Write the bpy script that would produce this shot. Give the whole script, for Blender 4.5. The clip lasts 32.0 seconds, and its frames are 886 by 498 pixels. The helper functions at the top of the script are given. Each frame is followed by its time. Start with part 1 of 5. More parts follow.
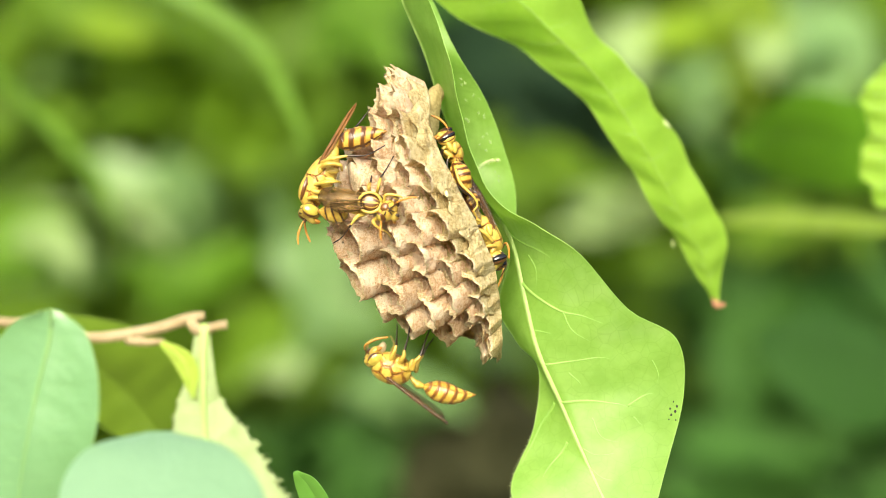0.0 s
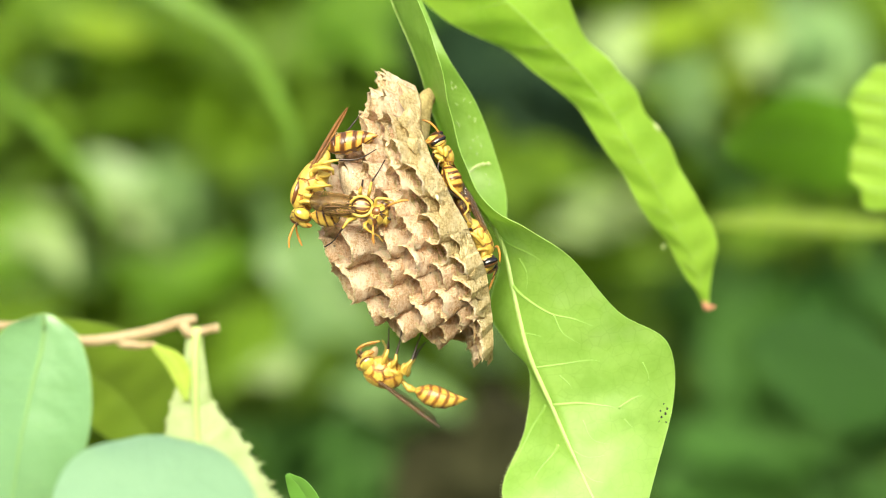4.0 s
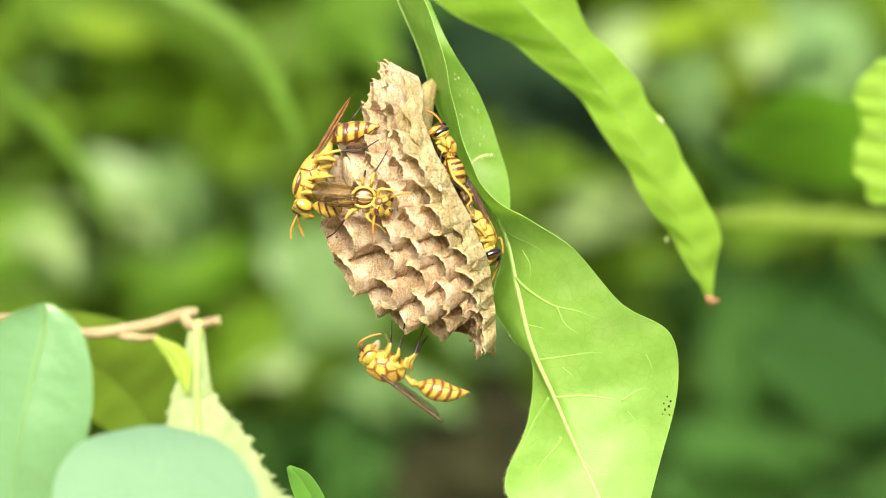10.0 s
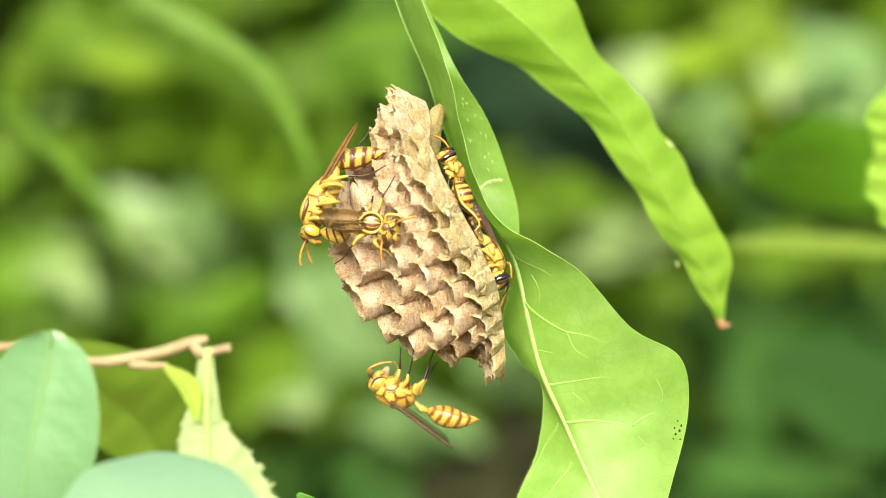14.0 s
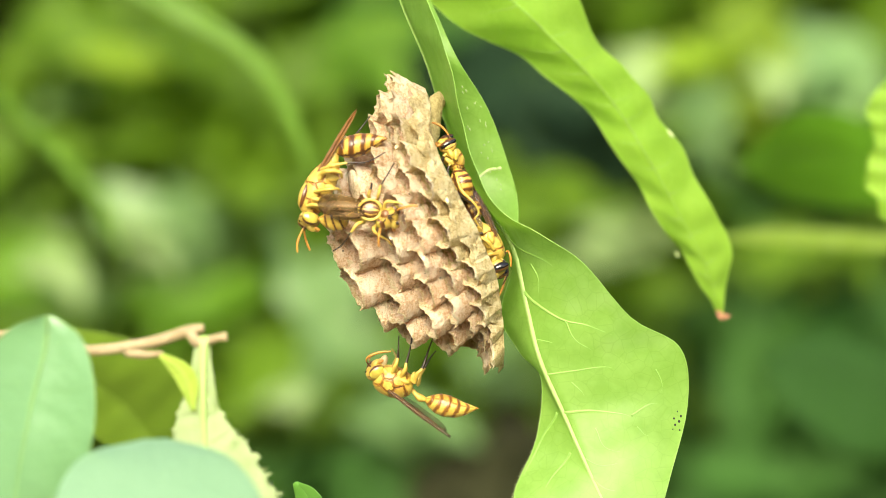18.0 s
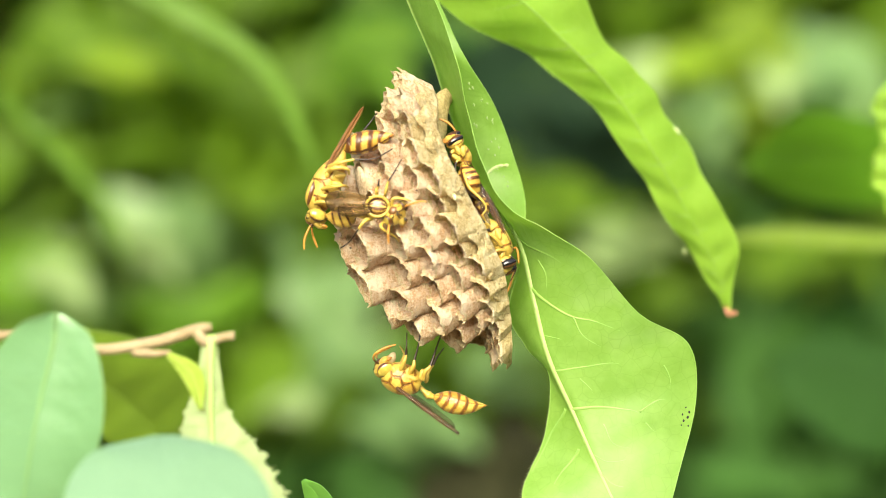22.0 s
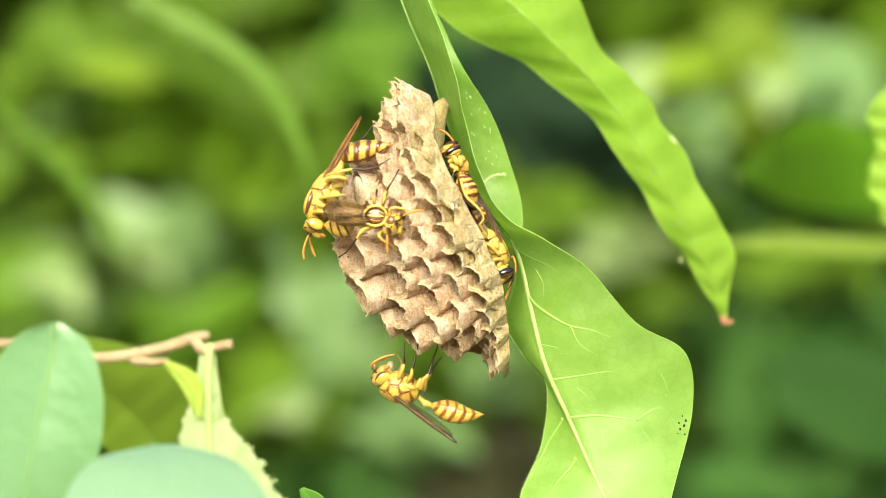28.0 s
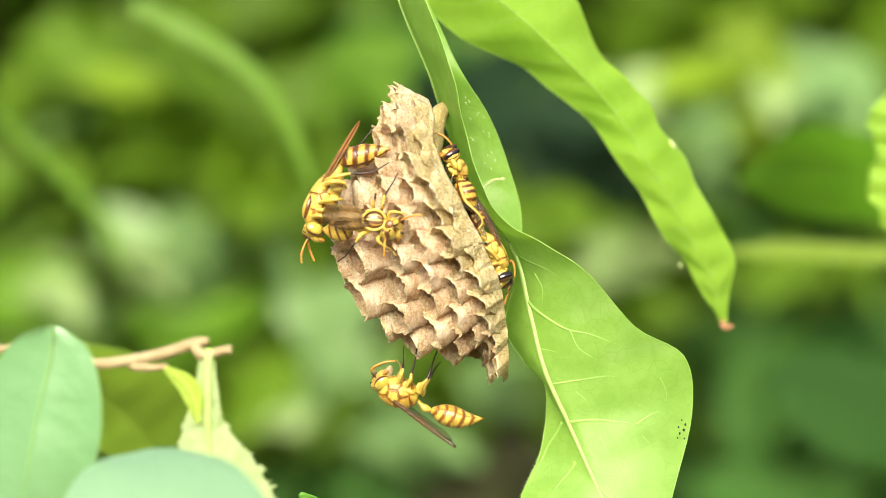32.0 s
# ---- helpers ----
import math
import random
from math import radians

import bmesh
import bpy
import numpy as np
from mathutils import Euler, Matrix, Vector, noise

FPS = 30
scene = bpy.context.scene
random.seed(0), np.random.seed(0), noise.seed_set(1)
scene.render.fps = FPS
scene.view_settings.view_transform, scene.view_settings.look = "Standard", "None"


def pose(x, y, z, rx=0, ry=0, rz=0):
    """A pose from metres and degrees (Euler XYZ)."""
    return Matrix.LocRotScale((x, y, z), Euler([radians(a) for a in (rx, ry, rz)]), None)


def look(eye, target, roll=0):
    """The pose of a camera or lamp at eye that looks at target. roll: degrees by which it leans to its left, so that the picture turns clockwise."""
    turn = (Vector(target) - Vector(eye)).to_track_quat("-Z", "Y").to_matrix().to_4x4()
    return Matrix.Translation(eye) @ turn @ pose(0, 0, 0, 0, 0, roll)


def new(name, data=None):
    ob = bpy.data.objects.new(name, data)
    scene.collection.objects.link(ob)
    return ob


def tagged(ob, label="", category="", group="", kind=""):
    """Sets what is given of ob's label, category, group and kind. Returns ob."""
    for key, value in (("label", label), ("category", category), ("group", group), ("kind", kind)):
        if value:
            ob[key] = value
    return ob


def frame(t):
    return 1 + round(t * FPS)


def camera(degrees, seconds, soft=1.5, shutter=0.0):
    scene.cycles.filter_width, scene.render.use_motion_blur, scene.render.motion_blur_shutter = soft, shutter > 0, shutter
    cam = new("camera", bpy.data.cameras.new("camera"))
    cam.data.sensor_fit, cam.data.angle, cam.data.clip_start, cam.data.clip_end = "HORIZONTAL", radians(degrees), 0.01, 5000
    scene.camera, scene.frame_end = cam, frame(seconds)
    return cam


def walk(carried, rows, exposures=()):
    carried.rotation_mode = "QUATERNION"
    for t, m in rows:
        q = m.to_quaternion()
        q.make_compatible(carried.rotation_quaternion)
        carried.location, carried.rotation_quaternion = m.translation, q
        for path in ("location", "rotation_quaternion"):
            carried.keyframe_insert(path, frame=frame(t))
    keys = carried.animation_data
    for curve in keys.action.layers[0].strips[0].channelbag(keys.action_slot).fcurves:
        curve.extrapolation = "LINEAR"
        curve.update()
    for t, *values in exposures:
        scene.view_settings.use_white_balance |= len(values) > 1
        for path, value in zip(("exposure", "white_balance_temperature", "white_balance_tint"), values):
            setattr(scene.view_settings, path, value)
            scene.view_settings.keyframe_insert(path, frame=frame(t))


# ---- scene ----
# Places fitted to the camera's view: millimetres about the nest's centre, which hangs 1.2 m above the ground; x right,
# y away, z up.
HEIGHT = 1.2


def V(x, y, z):
    """A place in these millimetres, given in metres of the world."""
    return Vector((x / 1000, y / 1000, HEIGHT + z / 1000))


def view(x, y, z, yaw, pitch, roll):
    """The camera 0.6 m before the nest, off by x, y, z millimetres; turns in thousandths of a radian."""
    eye = V(x, y - 600, z)
    yaw, pitch = yaw / 1000, pitch / 1000
    way = Vector((math.sin(yaw) * math.cos(pitch), math.cos(yaw) * math.cos(pitch), math.sin(pitch)))
    return look(eye, eye + way, math.degrees(roll / 1000))


cam = camera(2 * math.degrees(math.atan(0.0784 / 0.6)), 32.0, soft=0.8)
cam.data.dof.use_dof = True
cam.data.dof.focus_distance = 0.587
cam.data.dof.aperture_fstop = 11.0
walk(cam, [
    (0.0, view(-0.00, -0.00, 0.00, 0.00, -0.00, 0.00)),
    (0.5, view(0.54, -1.95, 0.78, -0.08, -0.06, 1.34)),
    (1.0, view(0.28, -2.70, 0.64, -0.85, 1.05, 1.61)),
    (1.5, view(-0.01, -3.76, 1.33, -3.18, 0.52, 1.77)),
    (2.0, view(-0.59, -3.77, 1.59, -3.70, 0.26, 2.68)),
    (2.5, view(-0.01, -4.43, 1.92, -2.37, 1.10, 2.90)),
    (3.0, view(0.20, -5.22, 1.81, 0.46, 1.16, -1.23)),
    (3.5, view(0.10, -3.80, 1.36, 2.60, -0.60, -1.88)),
    (5.5, view(0.10, -1.50, -0.24, 0.39, -0.06, -2.22)),
    (6.0, view(0.11, 0.13, -0.87, -0.56, 0.01, -2.39)),
    (6.5, view(0.15, 1.18, -1.78, -0.01, 1.87, -0.79)),
    (7.0, view(1.16, 1.03, -1.28, -0.69, 4.27, -1.34)),
    (7.5, view(0.93, 0.34, -0.83, -1.76, 6.42, -1.91)),
    (8.0, view(0.61, -0.29, -0.52, -1.83, 6.81, -0.84)),
    (8.5, view(0.16, -2.00, -0.41, -1.19, 7.45, -0.64)),
    (9.0, view(-0.78, -2.34, -0.11, -2.38, 4.77, 1.31)),
    (9.5, view(-1.39, -1.88, -0.51, -0.09, 2.65, 0.12)),
    (10.0, view(-0.07, 0.06, -1.56, 1.97, 1.10, -0.14)),
    (10.5, view(1.20, 3.41, -3.48, 1.05, 1.30, -3.79)),
    (11.0, view(2.90, 5.39, -5.28, 1.01, 2.93, -6.04)),
    (11.5, view(3.88, 7.52, -6.36, 0.42, 5.96, -6.32)),
    (12.0, view(4.06, 7.38, -6.21, -2.12, 10.91, -6.77)),
    (12.5, view(4.12, 4.66, -5.39, -5.97, 11.34, -4.85)),
    (13.0, view(3.81, 4.60, -4.91, -6.15, 9.07, -5.97)),
    (13.5, view(3.12, 3.23, -4.34, -5.55, 10.92, -3.94)),
    (14.0, view(3.07, 1.75, -3.34, -5.84, 11.60, -6.76)),
    (14.5, view(3.05, 0.88, -3.35, -5.15, 10.53, -4.96)),
    (16.5, view(2.79, 1.71, -3.94, -2.60, 10.61, -3.79)),
    (17.0, view(3.35, 2.80, -4.95, -2.09, 10.45, -4.75)),
    (17.5, view(2.65, 4.70, -5.83, -1.94, 9.57, -5.49)),
    (18.0, view(1.63, 5.85, -5.93, -3.12, 12.59, -1.68)),
    (18.5, view(1.00, 4.78, -5.85, -3.64, 15.50, -2.88)),
    (19.0, view(0.54, 3.95, -5.39, -2.79, 15.78, -3.54)),
    (19.5, view(0.85, 4.00, -5.71, -3.41, 12.88, -2.60)),
    (20.0, view(0.96, 5.54, -6.79, -2.79, 12.53, -4.97)),
    (20.5, view(1.31, 6.96, -7.60, -2.24, 13.91, -4.38)),
    (21.0, view(1.82, 6.25, -7.88, -1.17, 16.49, -6.40)),
    (21.5, view(1.31, 5.73, -8.17, -2.87, 15.79, -6.38)),
    (22.0, view(0.38, 6.34, -8.38, -3.22, 15.82, -5.88)),
    (22.5, view(-0.01, 6.27, -8.51, -0.98, 17.13, -5.57)),
    (23.0, view(0.21, 6.25, -8.82, -1.59, 18.08, -5.01)),
    (23.5, view(0.24, 7.04, -9.24, -2.18, 19.59, -6.61)),
    (24.0, view(0.82, 7.02, -10.21, -3.09, 21.54, -5.47)),
    (24.5, view(0.26, 7.93, -10.10, -1.59, 22.09, -4.54)),
    (25.0, view(-0.33, 6.42, -10.11, -0.56, 23.58, -3.95)),
    (25.5, view(-1.18, 5.49, -9.38, -1.60, 22.85, -4.14)),
    (27.5, view(-0.43, 3.16, -7.69, -0.76, 16.80, -5.15)),
    (28.0, view(-0.26, 4.06, -7.20, -1.37, 16.45, -5.91)),
    (28.5, view(0.20, 3.73, -7.59, -2.58, 17.84, -5.03)),
    (29.0, view(0.74, 4.56, -8.65, -2.20, 19.47, -5.67)),
    (29.5, view(1.13, 6.25, -9.58, -0.56, 18.38, -7.88)),
    (30.0, view(1.66, 7.17, -10.15, -0.52, 17.37, -7.99)),
    (30.5, view(1.75, 8.41, -10.25, -1.15, 20.44, -7.46)),
    (31.0, view(1.43, 6.65, -9.74, -1.65, 23.09, -9.03)),
    (31.5, view(0.84, 4.78, -9.12, -3.43, 23.82, -6.25)),
    (32.0, view(0.66, 4.62, -9.09, -2.63, 20.95, -7.13)),
], exposures=[(0.0, 1.04), (32.0, 1.04)])

# ---- light: bright hazy daylight from high above, a little behind the camera ----
SUN = Vector((-0.12, -0.86, 0.5)).normalized()
world = bpy.data.worlds.new("sky")
scene.world = world
world.use_nodes = True
wn = world.node_tree
sky = wn.nodes.new("ShaderNodeTexSky")
sky.sky_type, sky.sun_disc = "NISHITA", False
sky.sun_elevation = math.asin(SUN.z)
sky.sun_rotation = math.atan2(SUN.x, SUN.y)
sky.dust_density = 3.0
wn.links.new(sky.outputs[0], wn.nodes["Background"].inputs[0])
wn.nodes["Background"].inputs[1].default_value = 0.15
sun = new("sun", bpy.data.lights.new("sun", "SUN"))
sun.data.energy, sun.data.angle, sun.data.color = 4.0, radians(40), (0.98, 0.95, 0.7)
sun.matrix_world = look((0, 0, 3), Vector((0, 0, 3)) - SUN)

# ---- materials ----
def material(name, colour, second=None, scale=300.0, rough=0.5, through_light=0.0, tint=None, bump=0.0, bump_scale=None,
             stretch=(1, 1, 1), spec=0.5, vary=0.0, alpha=1.0, sheen_or_blotch=None, sheen_or_blotch_amount=0.0, coat=0.0, net=0.0, net_colour=(0.5, 0.66, 0.24), crisp=0.1, net_amount=0.2, grit=0.6):
    """A surface with grain at two scales; through_light: the share that shines through it."""
    m = bpy.data.materials.new(name)
    m.use_nodes = True
    t = m.node_tree
    n, l = t.nodes, t.links
    p = n["Principled BSDF"]
    where = n.new("ShaderNodeTexCoord")
    mp = n.new("ShaderNodeMapping")
    mp.inputs["Scale"].default_value = stretch
    l.new(where.outputs["Object"], mp.inputs["Vector"])
    fine = n.new("ShaderNodeTexNoise")
    fine.inputs["Scale"].default_value = scale
    fine.inputs["Detail"].default_value = 5
    fine.inputs["Roughness"].default_value = grit
    l.new(mp.outputs[0], fine.inputs["Vector"])
    coarse = n.new("ShaderNodeTexNoise")
    coarse.inputs["Scale"].default_value = scale * 0.17
    coarse.inputs["Detail"].default_value = 3
    l.new(where.outputs["Object"], coarse.inputs["Vector"])
    both = n.new("ShaderNodeMath")
    both.operation = "MULTIPLY_ADD"
    both.inputs[1].default_value = 0.4
    l.new(coarse.outputs[0], both.inputs[0])
    half = n.new("ShaderNodeMath")
    half.operation = "MULTIPLY"
    half.inputs[1].default_value = 0.6
    l.new(fine.outputs[0], half.inputs[0])
    l.new(half.outputs[0], both.inputs[2])
    ramp = n.new("ShaderNodeMapRange")
    ramp.inputs["From Min"].default_value, ramp.inputs["From Max"].default_value = 0.5 - crisp, 0.5 + crisp
    l.new(both.outputs[0], ramp.inputs["Value"])
    mix = n.new("ShaderNodeMix")
    mix.data_type = "RGBA"
    second = second or tuple(c * 0.75 for c in colour)
    mix.inputs["A"].default_value, mix.inputs["B"].default_value = (*second, 1), (*colour, 1)
    l.new(ramp.outputs[0], mix.inputs["Factor"])
    shade = mix.outputs["Result"]
    if vary:
        info = n.new("ShaderNodeObjectInfo") if vary > 0 else n.new("ShaderNodeNewGeometry")
        hsv = n.new("ShaderNodeHueSaturation")
        val = n.new("ShaderNodeMapRange")
        val.inputs["To Min"].default_value, val.inputs["To Max"].default_value = 1 - abs(vary), 1 + abs(vary)
        l.new(info.outputs["Random" if vary > 0 else "Random Per Island"], val.inputs["Value"])
        l.new(val.outputs[0], hsv.inputs["Value"])
        l.new(shade, hsv.inputs["Color"])
        shade = hsv.outputs[0]
    # Patches of a second colour: painted sheen on the leaf, amber blotches on wasps.
    if sheen_or_blotch:
        sp = n.new("ShaderNodeTexNoise")
        sp.inputs["Scale"].default_value = scale * 0.3
        sp.inputs["Detail"].default_value = 6
        l.new(where.outputs["Object"], sp.inputs["Vector"])
        cut = n.new("ShaderNodeMapRange")
        cut.inputs["From Min"].default_value, cut.inputs["From Max"].default_value = 0.54, 0.64
        cut.inputs["To Max"].default_value = sheen_or_blotch_amount
        l.new(sp.outputs[0], cut.inputs["Value"])
        over = n.new("ShaderNodeMix")
        over.data_type = "RGBA"
        l.new(cut.outputs[0], over.inputs["Factor"])
        l.new(shade, over.inputs["A"])
        over.inputs["B"].default_value = (*sheen_or_blotch, 1)
        shade = over.outputs["Result"]
    if net:
        vo = n.new("ShaderNodeTexVoronoi")
        vo.feature = "DISTANCE_TO_EDGE"
        vo.inputs["Scale"].default_value = net
        warp = n.new("ShaderNodeMix")
        warp.data_type = "RGBA"
        warp.inputs["Factor"].default_value = 0.004
        l.new(where.outputs["Object"], warp.inputs["A"])
        l.new(coarse.outputs["Color"], warp.inputs["B"])
        l.new(warp.outputs["Result"], vo.inputs["Vector"])
        thin = n.new("ShaderNodeMapRange")
        thin.inputs["From Min"].default_value, thin.inputs["From Max"].default_value = 0.0, 0.04
        thin.inputs["To Min"].default_value, thin.inputs["To Max"].default_value = net_amount, 0.0
        l.new(vo.outputs["Distance"], thin.inputs["Value"])
        lace = n.new("ShaderNodeMix")
        lace.data_type = "RGBA"
        l.new(thin.outputs[0], lace.inputs["Factor"])
        l.new(shade, lace.inputs["A"])
        lace.inputs["B"].default_value = (*net_colour, 1)
        shade = lace.outputs["Result"]
    l.new(shade, p.inputs["Base Color"])
    p.inputs["Roughness"].default_value = rough
    p.inputs["Specular IOR Level"].default_value = spec
    p.inputs["Coat Weight"].default_value = coat
    p.inputs["Alpha"].default_value = alpha
    if bump:
        b = n.new("ShaderNodeBump")
        b.inputs["Strength"].default_value = bump
        b.inputs["Distance"].default_value = 0.6 / bump_scale if bump_scale else 2.2 / scale
        if bump_scale:
            extra = n.new("ShaderNodeTexVoronoi")
            extra.feature = "DISTANCE_TO_EDGE"
            extra.inputs["Scale"].default_value = bump_scale
            l.new(mp.outputs[0], extra.inputs["Vector"])
            flat = n.new("ShaderNodeMapRange")
            flat.inputs["From Max"].default_value = 0.18
            l.new(extra.outputs["Distance"], flat.inputs["Value"])
            l.new(flat.outputs[0], b.inputs["Height"])
        else:
            l.new(both.outputs[0], b.inputs["Height"])
        l.new(b.outputs[0], p.inputs["Normal"])
    if through_light:
        tr = n.new("ShaderNodeBsdfTranslucent")
        tc = n.new("ShaderNodeMix")
        tc.data_type, tc.blend_type = "RGBA", "MULTIPLY"
        tc.inputs["Factor"].default_value = 1
        l.new(shade, tc.inputs["A"])
        tc.inputs["B"].default_value = (*(tint or (1.5, 1.5, 1.0)), 1)
        l.new(tc.outputs["Result"], tr.inputs["Color"])
        ms = n.new("ShaderNodeMixShader")
        ms.inputs[0].default_value = through_light
        l.new(p.outputs[0], ms.inputs[1])
        l.new(tr.outputs[0], ms.inputs[2])
        l.new(ms.outputs[0], n["Material Output"].inputs[0])
    return m


def paper(name, colour, dark, pale):
    """Thin chewed-wood paper: crossing fibres, pale bands and blotches, small dark pits; much light comes through."""
    m = bpy.data.materials.new(name)
    m.use_nodes = True
    n, l = m.node_tree.nodes, m.node_tree.links
    p = n["Principled BSDF"]
    where = n.new("ShaderNodeTexCoord").outputs["Object"]

    def grain(scale, stretch, detail, rough, turn=0.0):
        mp = n.new("ShaderNodeMapping")
        mp.inputs["Scale"].default_value = stretch
        mp.inputs["Rotation"].default_value = (0, turn, 0)
        l.new(where, mp.inputs["Vector"])
        t = n.new("ShaderNodeTexNoise")
        t.inputs["Scale"].default_value, t.inputs["Detail"].default_value, t.inputs["Roughness"].default_value = scale, detail, rough
        l.new(mp.outputs[0], t.inputs["Vector"])
        return t.outputs[0]

    def span(value, low, high, to0=0.0, to1=1.0):
        r = n.new("ShaderNodeMapRange")
        for key, v in (("From Min", low), ("From Max", high), ("To Min", to0), ("To Max", to1)):
            r.inputs[key].default_value = v
        l.new(value, r.inputs["Value"])
        return r.outputs[0]

    def blend(fac, a, b):
        x = n.new("ShaderNodeMix")
        x.data_type = "RGBA"
        l.new(fac, x.inputs["Factor"])
        for key, c in (("A", a), ("B", b)):
            if isinstance(c, tuple):
                x.inputs[key].default_value = (*c, 1)
            else:
                l.new(c, x.inputs[key])
        return x.outputs["Result"]

    def plus(a, b):
        x = n.new("ShaderNodeMath")
        l.new(a, x.inputs[0]), l.new(b, x.inputs[1])
        return x.outputs[0]
    fibre = grain(2100, (0.55, 1, 1.3), 3, 0.7, 0.5)
    cross = grain(1900, (1.4, 1, 0.55), 3, 0.7, -0.2)
    both = plus(fibre, cross)
    shade = blend(span(both, 0.9, 1.1), dark, colour)
    shade = blend(span(grain(420, (1.4, 0.8, 0.8), 4, 0.6), 0.47, 0.62, 0, 0.85), shade, pale)
    shade = blend(span(grain(240, (1, 1, 1), 3, 0.6), 0.56, 0.7, 0, 0.45), shade, tuple(c * 0.72 for c in dark))
    shade = blend(span(grain(1700, (0.8, 1, 1.4), 5, 0.8, 0.4), 0.55, 0.6, 0, 0.7), shade, pale)
    pit = n.new("ShaderNodeTexVoronoi")
    pit.inputs["Scale"].default_value = 720
    l.new(where, pit.inputs["Vector"])
    hole = span(plus(pit.outputs["Distance"], span(grain(330, (1, 1, 1), 2, 0.5), 0.42, 0.6, 0.3, 0)), 0.1, 0.2, 0.8, 0)
    shade = blend(hole, shade, (0.12, 0.075, 0.04))
    info = n.new("ShaderNodeObjectInfo")
    hsv = n.new("ShaderNodeHueSaturation")
    l.new(span(info.outputs["Random"], 0, 1, 0.9, 1.06), hsv.inputs["Value"])
    l.new(shade, hsv.inputs["Color"])
    shade = hsv.outputs[0]
    l.new(shade, p.inputs["Base Color"])
    p.inputs["Roughness"].default_value = 0.7
    p.inputs["Specular IOR Level"].default_value = 0.25
    b = n.new("ShaderNodeBump")
    b.inputs["Strength"].default_value, b.inputs["Distance"].default_value = 0.9, 0.0005
    l.new(both, b.inputs["Height"])
    l.new(b.outputs[0], p.inputs["Normal"])
    tr = n.new("ShaderNodeBsdfTranslucent")
    warm = n.new("ShaderNodeMix")
    warm.data_type, warm.blend_type = "RGBA", "MULTIPLY"
    warm.inputs["Factor"].default_value = 1
    l.new(shade, warm.inputs["A"])
    warm.inputs["B"].default_value = (1.14, 1.0, 0.82, 1)
    l.new(warm.outputs["Result"], tr.inputs["Color"])
    l.new(b.outputs[0], tr.inputs["Normal"])
    ms = n.new("ShaderNodeMixShader")
    ms.inputs[0].default_value = 0.3
    l.new(p.outputs[0], ms.inputs[1]), l.new(tr.outputs[0], ms.inputs[2])
    l.new(ms.outputs[0], n["Material Output"].inputs[0])
    return m


# Pale patches in this leaf's colour stand in for sky sheen on the blade.
LEAF = material("young_leaf", (0.26, 0.45, 0.085), (0.2, 0.38, 0.055), 200, 0.44, 0.46, (1.6, 1.5, 0.7), 0.035, 230, spec=0.5, net=420, net_amount=0.28, net_colour=(0.16, 0.31, 0.035), sheen_or_blotch=(0.36, 0.54, 0.19), sheen_or_blotch_amount=0.35)
LEAF_BACK = material("leaf_behind", (0.3, 0.5, 0.06), (0.23, 0.42, 0.04), 80, 0.42, 0.48, (1.6, 1.5, 0.5), 0.1, 700, spec=0.35, net=200, net_colour=(0.34, 0.54, 0.1))
VEIN = material("leaf_vein", (0.44, 0.6, 0.2), (0.37, 0.54, 0.15), 200, 0.45, 0.3)
WAXY = material("waxy_leaf", (0.16, 0.31, 0.145), (0.13, 0.27, 0.11), 40, 0.32, 0.2, (1.2, 1.4, 0.9), 0.1, spec=0.6)
SIDE_VEIN = material("leaf_side_vein", (0.32, 0.52, 0.11), (0.27, 0.46, 0.085), 200, 0.45, 0.35)
SOFT_VEIN = material("soft_leaf_vein", (0.32, 0.52, 0.075), None, 200, 0.45, 0.3)
WAXY_VEIN = material("waxy_leaf_vein", (0.22, 0.39, 0.14), None, 60, 0.4, 0.2)
BITTEN = material("pale_leaf", (0.36, 0.44, 0.21), (0.29, 0.38, 0.15), 80, 0.5, 0.35, (1.3, 1.3, 0.8), 0.2)
LIME = material("lime_leaf", (0.42, 0.54, 0.09), (0.35, 0.48, 0.07), 80, 0.45, 0.4)
DARKLEAF = material("dark_olive_leaf", (0.14, 0.23, 0.015), (0.11, 0.19, 0.012), 50, 0.5, 0.3)
WAXY_PALE = material("pale_waxy_leaf", (0.17, 0.29, 0.17), (0.14, 0.25, 0.14), 40, 0.3, 0.15, (1.2, 1.4, 0.9), 0.1, spec=0.7)
BARK = material("shrub_bark", (0.2, 0.15, 0.09), (0.11, 0.08, 0.045), 150, 0.85, bump=0.8)
TWIG = material("twig_bark", (0.36, 0.28, 0.16), (0.28, 0.2, 0.1), 300, 0.7, bump=0.4)
PAPER = paper("nest_paper", (0.87, 0.655, 0.46), (0.66, 0.42, 0.24), (0.93, 0.79, 0.63))
# Rim paper: green light thrown by the leaf is put into the colour.
PAPER_RIM = paper("green_cast_rim_paper", (0.69, 0.56, 0.3), (0.49, 0.36, 0.15), (0.76, 0.66, 0.4))
# Lips get a paler colour of their own to brighten their thin edges.
PAPER_LIP = paper("pale_lip_paper", (0.84, 0.71, 0.47), (0.62, 0.46, 0.24), (0.9, 0.81, 0.61))
# Back paper carries the leaf's green bounce light in its colour too.
PAPER_BACK = material("nest_back_paper", (0.58, 0.46, 0.22), (0.36, 0.27, 0.11), 2200, 0.85, 0.2, (1.1, 1.1, 0.7), 0.9, spec=0.2)
SILK = material("cell_cap_silk", (0.84, 0.7, 0.5), (0.5, 0.37, 0.22), 1900, 0.8, 0.2, bump=0.6, spec=0.2)
FOOD = material("chewed_food", (0.55, 0.46, 0.3), (0.42, 0.33, 0.18), 900, 0.5, 0.3)
